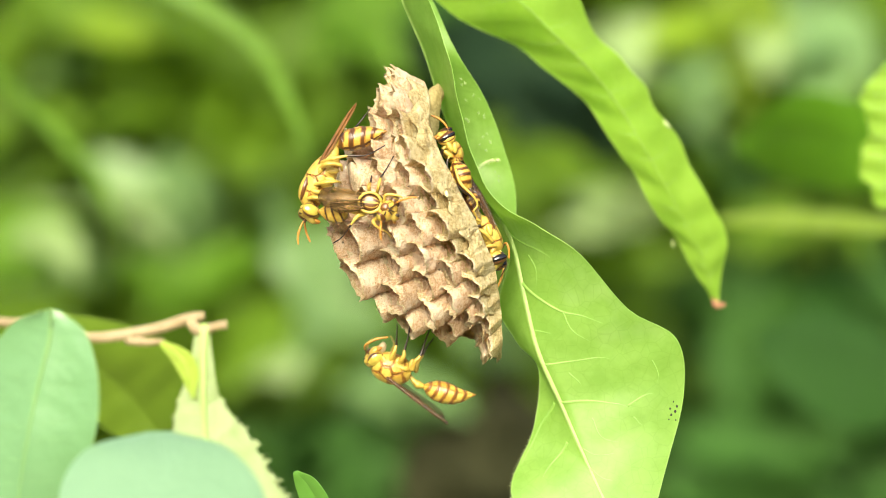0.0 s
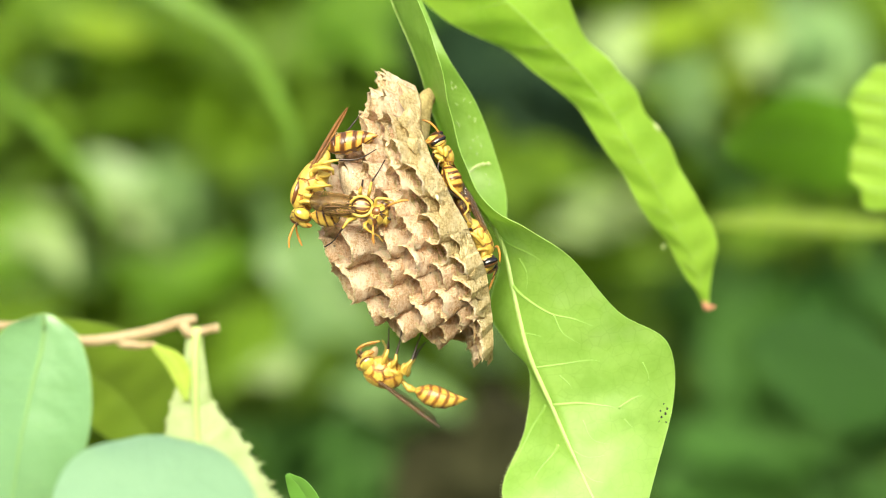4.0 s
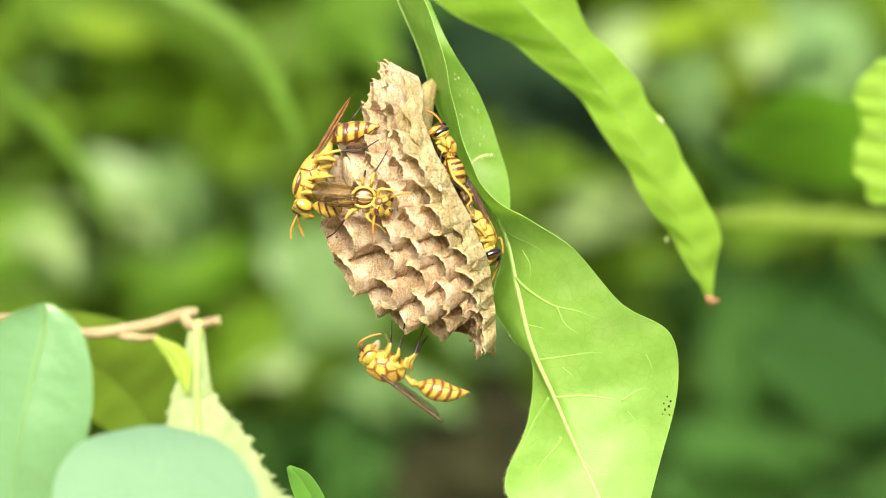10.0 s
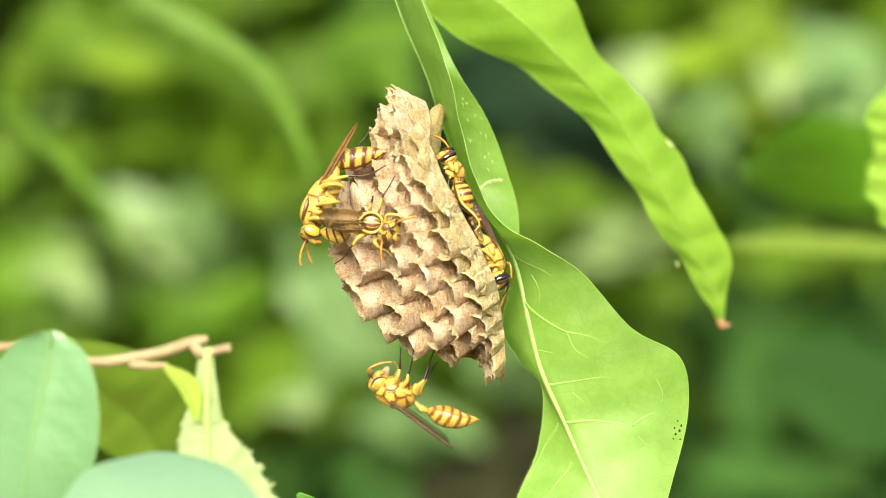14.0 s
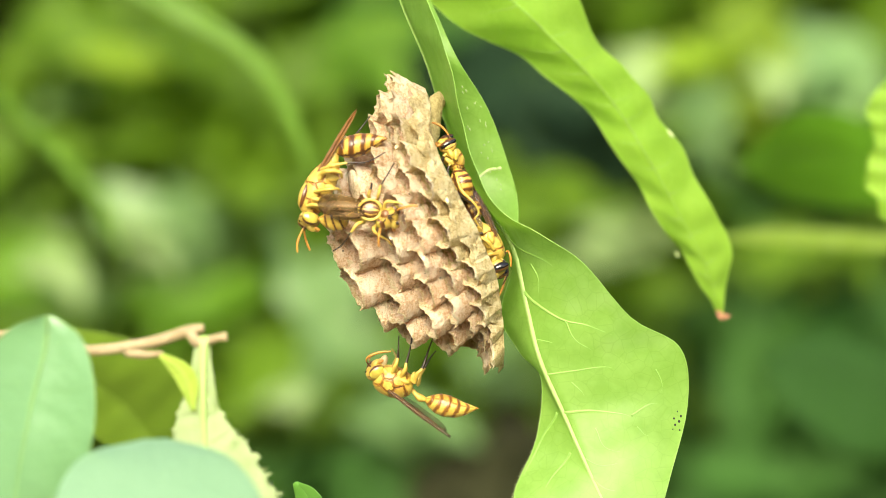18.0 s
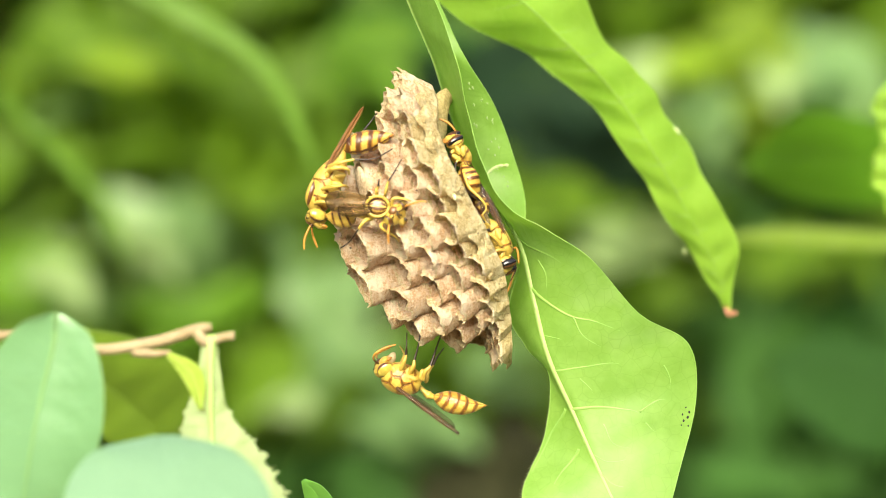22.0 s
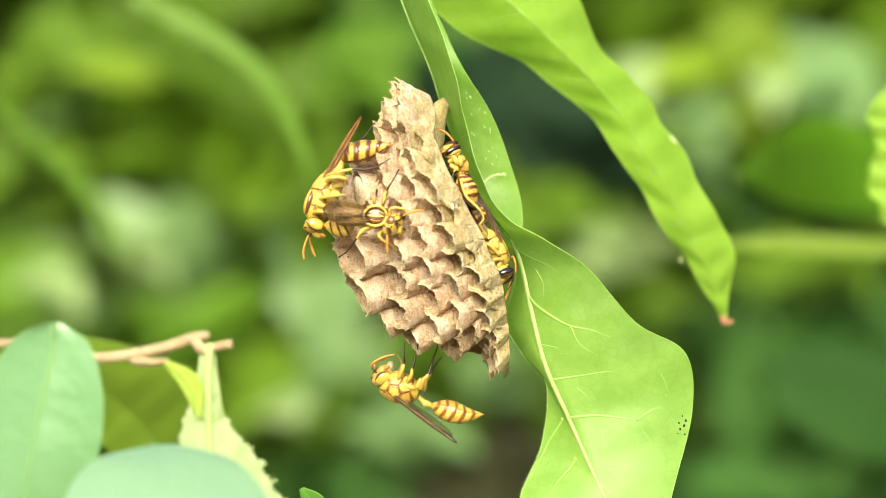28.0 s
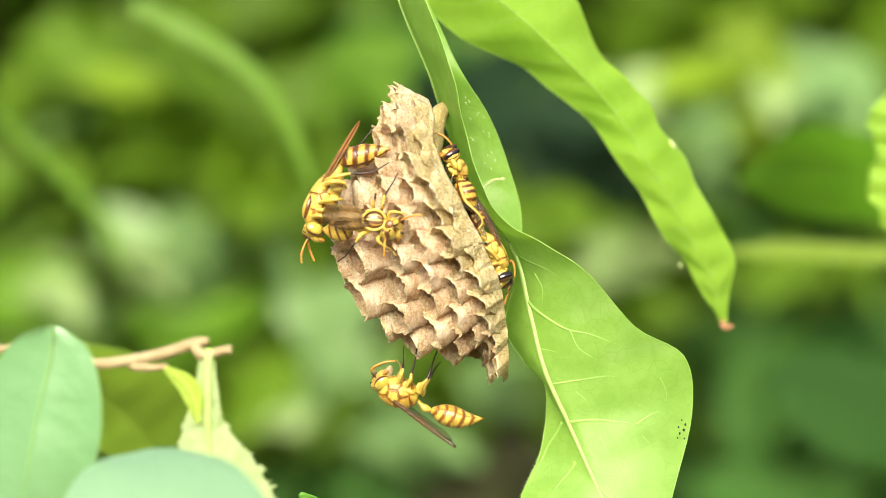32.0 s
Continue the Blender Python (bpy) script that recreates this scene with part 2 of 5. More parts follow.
EGG = material("egg_white", (0.62, 0.6, 0.36), (0.52, 0.5, 0.28), 900, 0.3)
YELLOW = material("wasp_yellow", (0.54, 0.4, 0.08), (0.42, 0.26, 0.036), 1100, 0.42, bump=0.2, coat=0.08, crisp=0.14, sheen_or_blotch=(0.34, 0.15, 0.018), sheen_or_blotch_amount=0.6)
AMBER = material("wasp_amber", (0.36, 0.17, 0.02), (0.24, 0.1, 0.012), 900, 0.34, bump=0.12, coat=0.2)
RUST = material("wasp_rust", (0.19, 0.075, 0.014), (0.11, 0.045, 0.009), 900, 0.34, bump=0.12, coat=0.2)
SEAM = material("wasp_seam", (0.2, 0.085, 0.018), (0.12, 0.05, 0.01), 900, 0.4)
BROWN = material("wasp_brown", (0.11, 0.04, 0.01), (0.06, 0.02, 0.006), 700, 0.3, bump=0.15, coat=0.2)
DARK = material("wasp_dark", (0.03, 0.015, 0.008), (0.02, 0.01, 0.006), 900, 0.35)
ORANGE = material("wasp_orange", (0.5, 0.23, 0.035), (0.4, 0.16, 0.02), 900, 0.4)
EYE = material("wasp_eye_black", (0.012, 0.01, 0.009), None, 900, 0.12, coat=0.3)
EYE_GREEN = material("wasp_eye_olive", (0.44, 0.35, 0.06), (0.28, 0.2, 0.03), 900, 0.15, coat=0.3)
WING = material("wasp_wing", (0.2, 0.115, 0.035), (0.1, 0.06, 0.025), 350, 0.3, 0.0, spec=0.12, alpha=0.52, crisp=0.05)
WING_RED = material("red_brown_wing", (0.2, 0.085, 0.015), (0.12, 0.045, 0.01), 500, 0.5, 0.0, spec=0.2, alpha=0.9)
WING_DARK = material("dark_wing", (0.13, 0.075, 0.05), (0.08, 0.045, 0.03), 500, 0.12, 0.0, spec=0.9, alpha=0.32, coat=0.5)
WING_VEIN = material("wing_vein", (0.13, 0.055, 0.015), None, 500, 0.35)
SPECK = material("black_mould", (0.02, 0.018, 0.012), None, 900, 0.8)
BUD = material("dry_tip", (0.45, 0.22, 0.13), (0.3, 0.13, 0.07), 500, 0.7)
SCAR = material("leaf_scar", (0.42, 0.5, 0.22), (0.34, 0.42, 0.15), 600, 0.6)
FOL_MID = material("foliage_green", (0.085, 0.16, 0.006), (0.06, 0.12, 0.005), 12, 0.6, 0.35, spec=0.25, vary=-0.2)
FOL_FRESH = material("foliage_fresh_green", (0.1, 0.21, 0.011), (0.075, 0.17, 0.008), 12, 0.6, 0.35, spec=0.25, vary=-0.15)
# Dark leaf tones: the shade among the foliage is put into the colour.
FOL_DARK = material("foliage_shade_tint", (0.033, 0.09, 0.014), (0.024, 0.066, 0.011), 12, 0.7, 0.2, vary=-0.25, spec=0.15)
FOL_SHADE = material("foliage_half_shade_tint", (0.024, 0.075, 0.01), (0.017, 0.055, 0.008), 12, 0.7, 0.25, spec=0.15, vary=-0.2)
FOL_DEEP = material("foliage_deep_shade_tint", (0.011, 0.027, 0.011), (0.008, 0.02, 0.008), 12, 0.7, 0.15, vary=-0.25, spec=0.1)
FOL_BROWN = material("foliage_brown_shade_tint", (0.024, 0.025, 0.01), (0.014, 0.015, 0.006), 12, 0.8, 0.1, vary=-0.25, spec=0.1)
# Bright and pale leaf tones: sunlight and sky reflection are put into the colour.
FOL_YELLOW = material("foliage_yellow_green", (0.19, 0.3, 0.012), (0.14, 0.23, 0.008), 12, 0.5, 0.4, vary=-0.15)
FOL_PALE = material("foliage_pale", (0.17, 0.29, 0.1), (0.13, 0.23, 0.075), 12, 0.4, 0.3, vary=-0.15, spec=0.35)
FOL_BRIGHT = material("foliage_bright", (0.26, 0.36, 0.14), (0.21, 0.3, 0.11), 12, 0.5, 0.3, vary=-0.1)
FOL_GREY = material("foliage_grey_green", (0.13, 0.22, 0.075), (0.09, 0.165, 0.055), 12, 0.4, 0.25, vary=-0.15, spec=0.35)
# Ground colour is raised so the unseen ground acts as a reflector.
SOIL = material("pale_bounce_ground", (0.36, 0.3, 0.19), (0.2, 0.16, 0.09), 9, 0.9, bump=0.5)
FAR = material("distant_thicket", (0.05, 0.1, 0.012), (0.012, 0.03, 0.005), 3.5, 0.8)
FOL_BROAD = material("foliage_broad_green", (0.085, 0.21, 0.01), (0.07, 0.18, 0.008), 20, 0.5, 0.3, spec=0.2)
FOL_STREAK = material("foliage_light_green", (0.12, 0.24, 0.02), (0.095, 0.19, 0.015), 12, 0.5, 0.35, spec=0.3)
WAXY_PLAIN = material("plain_green_leaf", (0.14, 0.34, 0.05), (0.11, 0.28, 0.04), 60, 0.4, 0.3)

# ---- building helpers ----
BASE = {}


def thing(name, base, label, category, group="", kind=""):
    ob = new(name)
    ob.location = base
    ob.empty_display_size = 0.005
    BASE[ob.name] = Vector(base)
    return tagged(ob, label, category, group, kind)


def part(name, geo, mats, parent, label="", smooth=True, pivot=None, thick=0.0):
    """One mesh under a thing or a part. geo: vertices in the world, faces and, if any, a slot for each face."""
    verts, faces, *slot = geo
    base = BASE[parent.name]
    own = Vector(pivot) if pivot is not None else base
    me = bpy.data.meshes.new(name)
    me.from_pydata([tuple(Vector(v) - own) for v in verts], [], faces)
    for m in (mats if isinstance(mats, (list, tuple)) else [mats]):
        me.materials.append(m)
    if slot:
        me.polygons.foreach_set("material_index", slot[0])
    me.polygons.foreach_set("use_smooth", [smooth] * len(faces))
    me.update()
    ob = new(name, me)
    ob.parent = parent
    ob.location = own - base
    BASE[ob.name] = own
    if thick:
        mod = ob.modifiers.new("thickness", "SOLIDIFY")
        mod.thickness, mod.offset = thick, 0
    if label:
        ob["label"] = label
    return ob


def spline(pts, n):
    """n + 1 points on a smooth line through the given ones."""
    pts = [Vector(p) for p in pts]
    q = [pts[0] * 2 - pts[1]] + pts + [pts[-1] * 2 - pts[-2]]
    out, k = [], len(pts) - 1
    for i in range(n + 1):
        s = min(i / n * k, k - 1e-6)
        j, f = int(s), s - int(s)
        a, b, c, d = q[j:j + 4]
        out.append(0.5 * (2 * b + (c - a) * f + (2 * a - 5 * b + 4 * c - d) * f * f + (3 * b - a - 3 * c + d) * f ** 3))
    return out


def tube(pts, radii, sides=10, up=(0, 0, 1), squash=1.0, pattern=None):
    """A rounded body along a line. radii: millimetres at each point; squash: width over height; pattern(t, angle) gives a slot."""
    up = Vector(up)
    verts, faces, slots = [], [], []
    n = len(pts)
    for i, p in enumerate(pts):
        way = (pts[min(i + 1, n - 1)] - pts[max(i - 1, 0)]).normalized()
        e1 = (up - way * up.dot(way))
        e1 = e1.normalized() if e1.length > 1e-4 else way.orthogonal().normalized()
        e2 = way.cross(e1)
        r = radii[i] / 1000
        for k in range(sides):
            a = math.tau * k / sides
            verts.append(p + r * (math.cos(a) * e1 + squash * math.sin(a) * e2))
    for i in range(n - 1):
        for k in range(sides):
            a, b = i * sides + k, i * sides + (k + 1) % sides
            faces.append((a, b, b + sides, a + sides))
            slots.append(pattern((i + 0.5) / (n - 1), math.tau * (k + 0.5) / sides) if pattern else 0)
    for ring, order in ((0, -1), (n - 1, 1)):
        verts.append(pts[ring].copy())
        c = len(verts) - 1
        for k in range(sides):
            a, b = ring * sides + k, ring * sides + (k + 1) % sides
            faces.append((a, b, c)[::order])
            slots.append(pattern(0 if ring == 0 else 1, 0) if pattern else 0)
    return verts, faces, slots


def line(pts, radii, n=12, sides=7):
    """A bent tube through a few points; radii are spread along it."""
    p = spline(pts, n)
    r = [float(np.interp(i / n, np.linspace(0, 1, len(radii)), radii)) for i in range(n + 1)]
    return tube(p, r, sides)


def ball(centre, axis, up, rl, rw, rh, pattern=None, rings=14, sides=16):
    """An egg-shaped body; half-sizes in millimetres along its axis, across and upwards."""
    axis = Vector(axis).normalized()
    c = Vector(centre)
    pts = [c + axis * (rl / 1000) * -math.cos(math.pi * i / rings) for i in range(rings + 1)]
    radii = [max(0.02, rh * math.sin(math.pi * i / rings)) for i in range(rings + 1)]
    return tube(pts, radii, sides, up, rw / rh, pattern)


def leaf_surface(mids, nears, fars, bulge, ripple, veins, lag=0.0, wave=0.0):
    """A leaf between its midrib and its two margins: a function of s along it (0 to 1) and t across it (-1 to 1)."""
    N = 120
    m, a, b = spline(mids, N), spline(nears, N), spline(fars, N)

    def at(line_, s):
        s = min(max(s, 0), 1) * N
        j = min(int(s), N - 1)
        return line_[j].lerp(line_[j + 1], s - j)

    def place(s, t):
        c, e = at(m, s), at(a if t > 0 else b, s)
        w = abs(t)
        side = e - c
        along = at(m, s + 0.01) - at(m, s - 0.01)
        normal = along.cross(side)
        if t < 0:
            normal = -normal
        normal = normal.normalized() if normal.length > 1e-12 else Vector((0, -1, 0))
        u = (s + lag * w * w) * veins
        lift = bulge * side.length * w * (1 - 0.8 * w) + ripple / 1000 * (0.5 - 0.5 * math.cos(math.tau * u)) * min(1, 4 * w) * (1 - w * 0.5)
        lift += wave / 1000 * math.sin(s * 37 + (2 if t > 0 else 0)) * w * w
        return c + side * w + normal * lift
    return place


def leaf_blade(place, rows=110, half=14, ragged=0.0, seed=1):
    rnd = random.Random(seed)
    verts, faces = [], []
    cols = 2 * half + 1
    for i in range(rows + 1):
        cut = [1 + ragged * rnd.uniform(-1, 0.3) for _ in range(2)]
        for k in range(-half, half + 1):
            t = k / half
            if abs(k) == half:
                t *= cut[k > 0]
            verts.append(place(i / rows, t))
    for i in range(rows):
        for k in range(cols - 1):
            a = i * cols + k
            faces.append((a, a + 1, a + cols + 1, a + cols))
    return verts, faces


def leaf_vein(place, s, side, lag, reach, radius, lift=0.0):
    """One side vein as a thin ridge on the blade."""
    n = 16
    pts = [place(s - lag * (reach * i / n) ** 2, side * reach * i / n) for i in range(n + 1)]
    pts = [p + Vector((0, -lift / 1000, 0)) for p in pts]
    return tube(pts, [radius * (1 - 0.75 * i / n) for i in range(n + 1)], 6)

# ---- ground and distance ----
def setting(name, geo, mat, label, category):
    ob = thing_mesh(name, geo, mat)
    return tagged(ob, label, category, "", "structure")


def thing_mesh(name, geo, mats, smooth=False, base=(0, 0, 0)):
    """A thing that is one mesh."""
    verts, faces, *slot = geo
    me = bpy.data.meshes.new(name)
    me.from_pydata([tuple(Vector(v) - Vector(base)) for v in verts], [], faces)
    for m in (mats if isinstance(mats, (list, tuple)) else [mats]):
        me.materials.append(m)
    if slot:
        me.polygons.foreach_set("material_index", slot[0])
    me.polygons.foreach_set("use_smooth", [smooth] * len(faces))
    ob = new(name, me)
    ob.location = base
    BASE[ob.name] = Vector(base)
    return ob


def sheet(nx, ny, f):
    verts = [f(i / nx, j / ny) for j in range(ny + 1) for i in range(nx + 1)]
    faces = [(j * (nx + 1) + i, j * (nx + 1) + i + 1, (j + 1) * (nx + 1) + i + 1, (j + 1) * (nx + 1) + i)
             for j in range(ny) for i in range(nx)]
    return verts, faces


def ground_at(a, b):
    x, y = (2 * a - 1), (2 * b - 1)
    x, y = 400 * x * abs(x) ** 3, 400 * y * abs(y) ** 3
    near = 1 / (1 + (x * x + y * y) / 30)
    return Vector((x, y, 0.05 * near * noise.noise((x * 1.5, y * 1.5, 0))))


# Unseen ground, made pale to bounce fill light onto the nest's underside.
setting("ground", sheet(80, 80, ground_at), SOIL, "pale brown-flecked soil out of view, bouncing light up", "ground")


def thicket_at(a, b):
    ang = math.tau * a
    r = 5.0 + 0.5 * noise.noise((5 * math.cos(ang), 5 * math.sin(ang), b * 6))
    high = 3.2 + math.sin(ang) + 0.4 * noise.noise((4 * math.cos(ang), 4 * math.sin(ang), 7))
    return Vector((r * math.cos(ang), r * math.sin(ang), -0.1 + high * b))


setting("backdrop", sheet(160, 30, thicket_at), FAR, "dim green thicket closing the view all round", "backdrop")

# ---- the paper nest ----
LONG = Vector((0.223, 0, -0.975))
TILT = radians(4)
LEAN = radians(13)
AXIS = Vector((-0.975 * math.cos(LEAN), -math.sin(LEAN), -0.223 * math.cos(LEAN)))
WIDE = Vector((0.975 * math.sin(TILT), -math.cos(TILT), 0.223 * math.sin(TILT)))
TOP, END, PITCH, FAN, FAN_WIDE = -23.4, 23.9, 4.1, 0.7 / 22.3, 1.1 / 22.3
NEST = V(3.9, 0, 3.9)


def table(x, *pairs):
    return float(np.interp(x, [p[0] for p in pairs], [p[1] for p in pairs]))


def back_at(a):
    """How far the curved back stands out along the comb."""
    return table(a, (-23.4, 2.2), (-21, 2.4), (-17, 3.7), (-12, 3.1), (-6.6, 1.5), (-0.7, -0.4), (8.8, -2.2), (17, -1.8), (23, -0.8))


def comb(a, b, h):
    """A place on the comb: along it, across it, and out from its back, in millimetres."""
    h += back_at(a)
    return NEST + (LONG * a * (1 + FAN * h) + WIDE * b * (1 + FAN_WIDE * h) + AXIS * h) / 1000


def half_wide(a, near):
    """The comb's half breadth, on the side of the lens or away from it."""
    if near:
        return table(a, (-23.4, 9.5), (-22, 11.5), (-19, 13.5), (-7, 17), (7, 16.5), (15, 12), (20, 8.5), (25.2, 4))
    return table(a, (-23.4, 1), (-16, 5), (0, 9), (11, 9), (18, 5), (25.2, 1))


def reach(a, b):
    """0 along the comb's middle line, 1 at its rim."""
    return 9 if a < TOP or a > END else abs(b) / half_wide(a, b > 0)


def cell_length(a, b):
    """Short young cells at the rim, long old ones in the middle."""
    rim = table(a, (-25.8, 5.2), (-20, 5.0), (-12, 4.4), (0, 3.8), (11, 3.2), (25, 2.4))
    peak = table(a, (-23.4, 6.2), (-19.7, 7.6), (-15.4, 9.8), (-9, 17.0), (-4, 23.4), (-0.5, 25.0), (2.6, 23.4), (6.8, 20.8), (9.8, 17.8), (12.6, 12.2), (15, 7.8), (18, 4.2), (23, 2.4))
    return rim + (peak - rim) * min(1, max(0, 1.18 - min(reach(a, b), 1.4)) / 1.05) ** (1.5 if b > 0 else 0.6)


def nest_cell(a, b, length, rnd):
    """One thin paper tube of six sides that fits its neighbours, with a scalloped lip and a hollow mouth."""
    side, n = 7, 42
    corner = []
    for k in range(6):
        ang = math.tau * k / 6
        x, y = a + PITCH * 0.577 * math.cos(ang), b + PITCH * 0.577 * math.sin(ang)
        shift = noise.noise_vector((x * 0.9, y * 0.9, 3.1))
        corner.append((x + 0.75 * shift.x, y + 0.75 * shift.y))
    over = [max(0.0, length - cell_length(a + PITCH * math.cos(math.tau * (k + 0.5) / 6), b + PITCH * math.sin(math.tau * (k + 0.5) / 6))) for k in range(6)]
    follow = 0.9 if reach(a, b) > 0.72 else rnd.uniform(0.2, 0.5)
    rings = []
    for k in range(6):
        (x0, y0), (x1, y1) = corner[k], corner[(k + 1) % 6]
        dip = rnd.uniform(0.22, 0.5) * min(1, length / 5)
        for i in range(side):
            f = i / side
            arc = math.sin(math.pi * f)
            x, y = x0 + (x1 - x0) * f, y0 + (y1 - y0) * f
            r = math.hypot(x - a, y - b)
            soft = 1 + 0.16 * (PITCH * 0.53 / r - 1)
            x, y = a + (x - a) * soft, b + (y - b) * soft
            lip = length + follow * max(-4.5, min(1.0, cell_length(x, y) - cell_length(a, b)))
            lip += 0.05 - dip * arc + (0.3 * noise.noise((x * 1.7, y * 1.7, 8)) + 0.3 * noise.noise((x * 5, y * 5, length)) + rnd.uniform(-0.06, 0.06)) * min(1, length / 9)
            rings.append((x, y, max(0.5, lip), arc, over[k]))
    verts, faces = [], []

    def ring(f, low, inside):
        for x, y, lip, arc, free in rings:
            h = low + (lip - low) * f
            swell = 1 + 0.16 * arc * max(0.0, min(1, (h - length + free + 1) / 3)) * min(1, free / 2)
            swell *= 1 - inside
            px, py = a + (x - a) * swell, b + (y - b) * swell
            spot = comb(px, py, h)
            crumple = noise.noise_vector(spot * 420) * 0.0003 + noise.noise_vector(spot * 1300) * 0.00022 + noise.noise_vector(spot * 3400) * 0.0001
            fold = 0.00007 * math.sin(h * 5.5 + 2.5 * noise.noise((x, y, h * 0.4)))
            verts.append(spot + (crumple * calm + fold * (WIDE * (y - b) + LONG * (x - a)).normalized()) * min(1, h / 2 + 0.3))

    low = max(-0.3, length - 11)
    calm = min(1, 0.3 + length / 16)
    outer = max(5, int((length - low) / 0.42))
    for i in range(outer + 1):
        ring(i / outer, low, 0.0)
    deep = max(0.0, length - 6.5)
    inner = 2
    for i in range(inner + 1):
        ring(1 - 0.12 * i / inner, deep, 0.05 - 0.035 * i / inner)
    rows = outer + inner + 2
    for r in range(rows - 1):
        for k in range(n):
            q = (k + 1) % n
            faces.append((r * n + k, r * n + q, (r + 1) * n + q, (r + 1) * n + k))
    slots = [1 if outer - 1 <= r < rows - 1 else 0 for r in range(rows - 1) for _ in range(n)]
    return verts, faces, slots, outer


def build_nest():
    rnd = random.Random(4)
    nest = thing("wasp_nest", V(0.2, 2, 28.19), "tan papery nest of open six-sided cells hanging from a leaf", "nest")
    back, na = [], 60
    for j in range(na + 1):
        a = TOP + (END - TOP) * j / na
        for k in range(25):
            f = k / 12 - 1
            b = f * half_wide(a, f > 0) * (0.98 + 0.05 * noise.noise((j * 0.4, k > 12, 5)))
            back.append(comb(a, b, 0.3 - 1.0 * (1 - f * f) * (1 - (2 * j / na - 1) ** 2) + 0.35 * noise.noise((a * 0.5, b * 0.4, 2)) + 0.2 * noise.noise((a * 1.6, b * 1.4, 6))))
    faces = [(j * 25 + k, j * 25 + k + 1, (j + 1) * 25 + k + 1, (j + 1) * 25 + k) for j in range(na) for k in range(24)]
    part("comb_back", (back, faces), PAPER_BACK, nest, "tan felted paper back, green leaf light put into its colour", thick=0.0004)
    # The stalk's lower end swells so the camera sees it as the back.
    part("stalk", line([V(0.2, 4, 28.5), V(-0.6, 1.5, 28.0), V(-1.8, -1, 26.4), V(-3.2, -4, 22), V(-3.6, -6, 16)], [1.5, 1.3, 1.7, 2.6, 2.0], 20, 14), PAPER_BACK, nest, "brown paper stalk, widened to show as the nest's back")
    skirt, ns, nh = [], 220, 14
    for j in range(ns + 1):
        a = TOP + (END + 0.6 - TOP) * j / ns
        rim = cell_length(a, half_wide(a, True) * 0.99)
        for k in range(nh + 1):
            f = k / nh
            bump = 0.32 * math.sin(a * math.tau / (PITCH * 0.866) + 0.6 * math.sin(f * 5)) * f + 0.4 * noise.noise((a * 0.8, f * 2.5, 4)) + 0.25 * noise.noise((a * 2.1, f * 6, 9))
            b = half_wide(a, True) * min(1, 0.3 + 0.7 * (END + 0.8 - a) / 2) + 0.75 + bump
            skirt.append(comb(a, b, -0.2 + f * (rim * 0.6 + 0.5 * math.sin(a * math.tau / (PITCH * 0.866)) + 0.25 * noise.noise((a * 1.5, 0, 1)))))
    faces = [(j * (nh + 1) + k, j * (nh + 1) + k + 1, (j + 1) * (nh + 1) + k + 1, (j + 1) * (nh + 1) + k) for j in range(ns) for k in range(nh)]
    part("comb_side", (skirt, faces), PAPER_RIM, nest, "felted side of the young rim cells, green leaf light in its colour", thick=0.0002)
    # Sheet added behind the cells to fill gaps in the camera's view.
    wall, ns, nh = [], 120, 26
    for j in range(ns + 1):
        a = TOP + (19.5 - TOP) * j / ns
        for k in range(nh + 1):
            f = k / nh
            scallop = abs(math.sin(a * math.pi / (PITCH * 0.866)))
            far = cell_length(a, 0) * 0.93 - 0.7 * scallop + 0.4 * noise.noise((a * 0.9, 3, 1)) + 2.0 * max(0, 1 - abs(a - 15) / 5)
            b = -2.6 + 0.5 * math.cos(a * math.tau / (PITCH * 0.866)) + 0.5 * noise.noise((a * 0.6, f * 4, 7)) + 0.3 * noise.noise((a * 2.0, f * 12, 2))
            wall.append(comb(a, b, f * far))
    faces = [(j * (nh + 1) + k, j * (nh + 1) + k + 1, (j + 1) * (nh + 1) + k + 1, (j + 1) * (nh + 1) + k) for j in range(ns) for k in range(nh)]
    part("comb_wall", (wall, faces), PAPER_RIM, nest, "thin fuzzy sheet filling the nest's outline for the far cells", thick=0.0002)
    row = 0
    a = TOP + 1.2
    while a < END:
        b = -3 * PITCH - 0.4 + (PITCH / 2 if row % 2 else 0)
        while b < 22:
            if reach(a, b) < 1.0:
                L = cell_length(a, b) + rnd.uniform(-0.6, 0.6) * min(1.8, cell_length(a, b) / 4)
                verts, faces, slots, outer = nest_cell(a, b, L, rnd)
                cell = part("cell", (verts, faces, slots), (PAPER_RIM, PAPER_LIP) if reach(a, b) > 0.8 else (PAPER, PAPER_LIP), nest)
                crease(cell, outer, 42)
                if reach(a, b) < 0.4 and -15 < a < -6 and rnd.random() < 0.6:
                    f = 1 + FAN * L
                    part("cell_cap", ball(comb(a, b, L - 0.6), AXIS, WIDE, 0.9, PITCH / 2 * f * 0.95, PITCH / 2 * f * 0.95), SILK, nest, "rounded silk cap")
            b += PITCH
        a += PITCH * 0.866
        row += 1
    for p in (V(-0.9, -22.3, 12.9), V(0.6, -22.3, 9.4)):
        part("egg", ball(p, (0.2, -0.3, -0.9), (1, 0, 0), 0.6, 0.32, 0.32), EGG, nest, "tiny white egg")


def crease(cell, row, n):
    """The lip of a cell is a sharp edge."""
    me = cell.data
    lip = {row * n + k for k in range(n)} | {(row + 1) * n + k for k in range(n)}
    mark = me.attributes.new("sharp_edge", "BOOLEAN", "EDGE")
    mark.data.foreach_set("value", [e.vertices[0] in lip and e.vertices[1] in lip for e in me.edges])


build_nest()

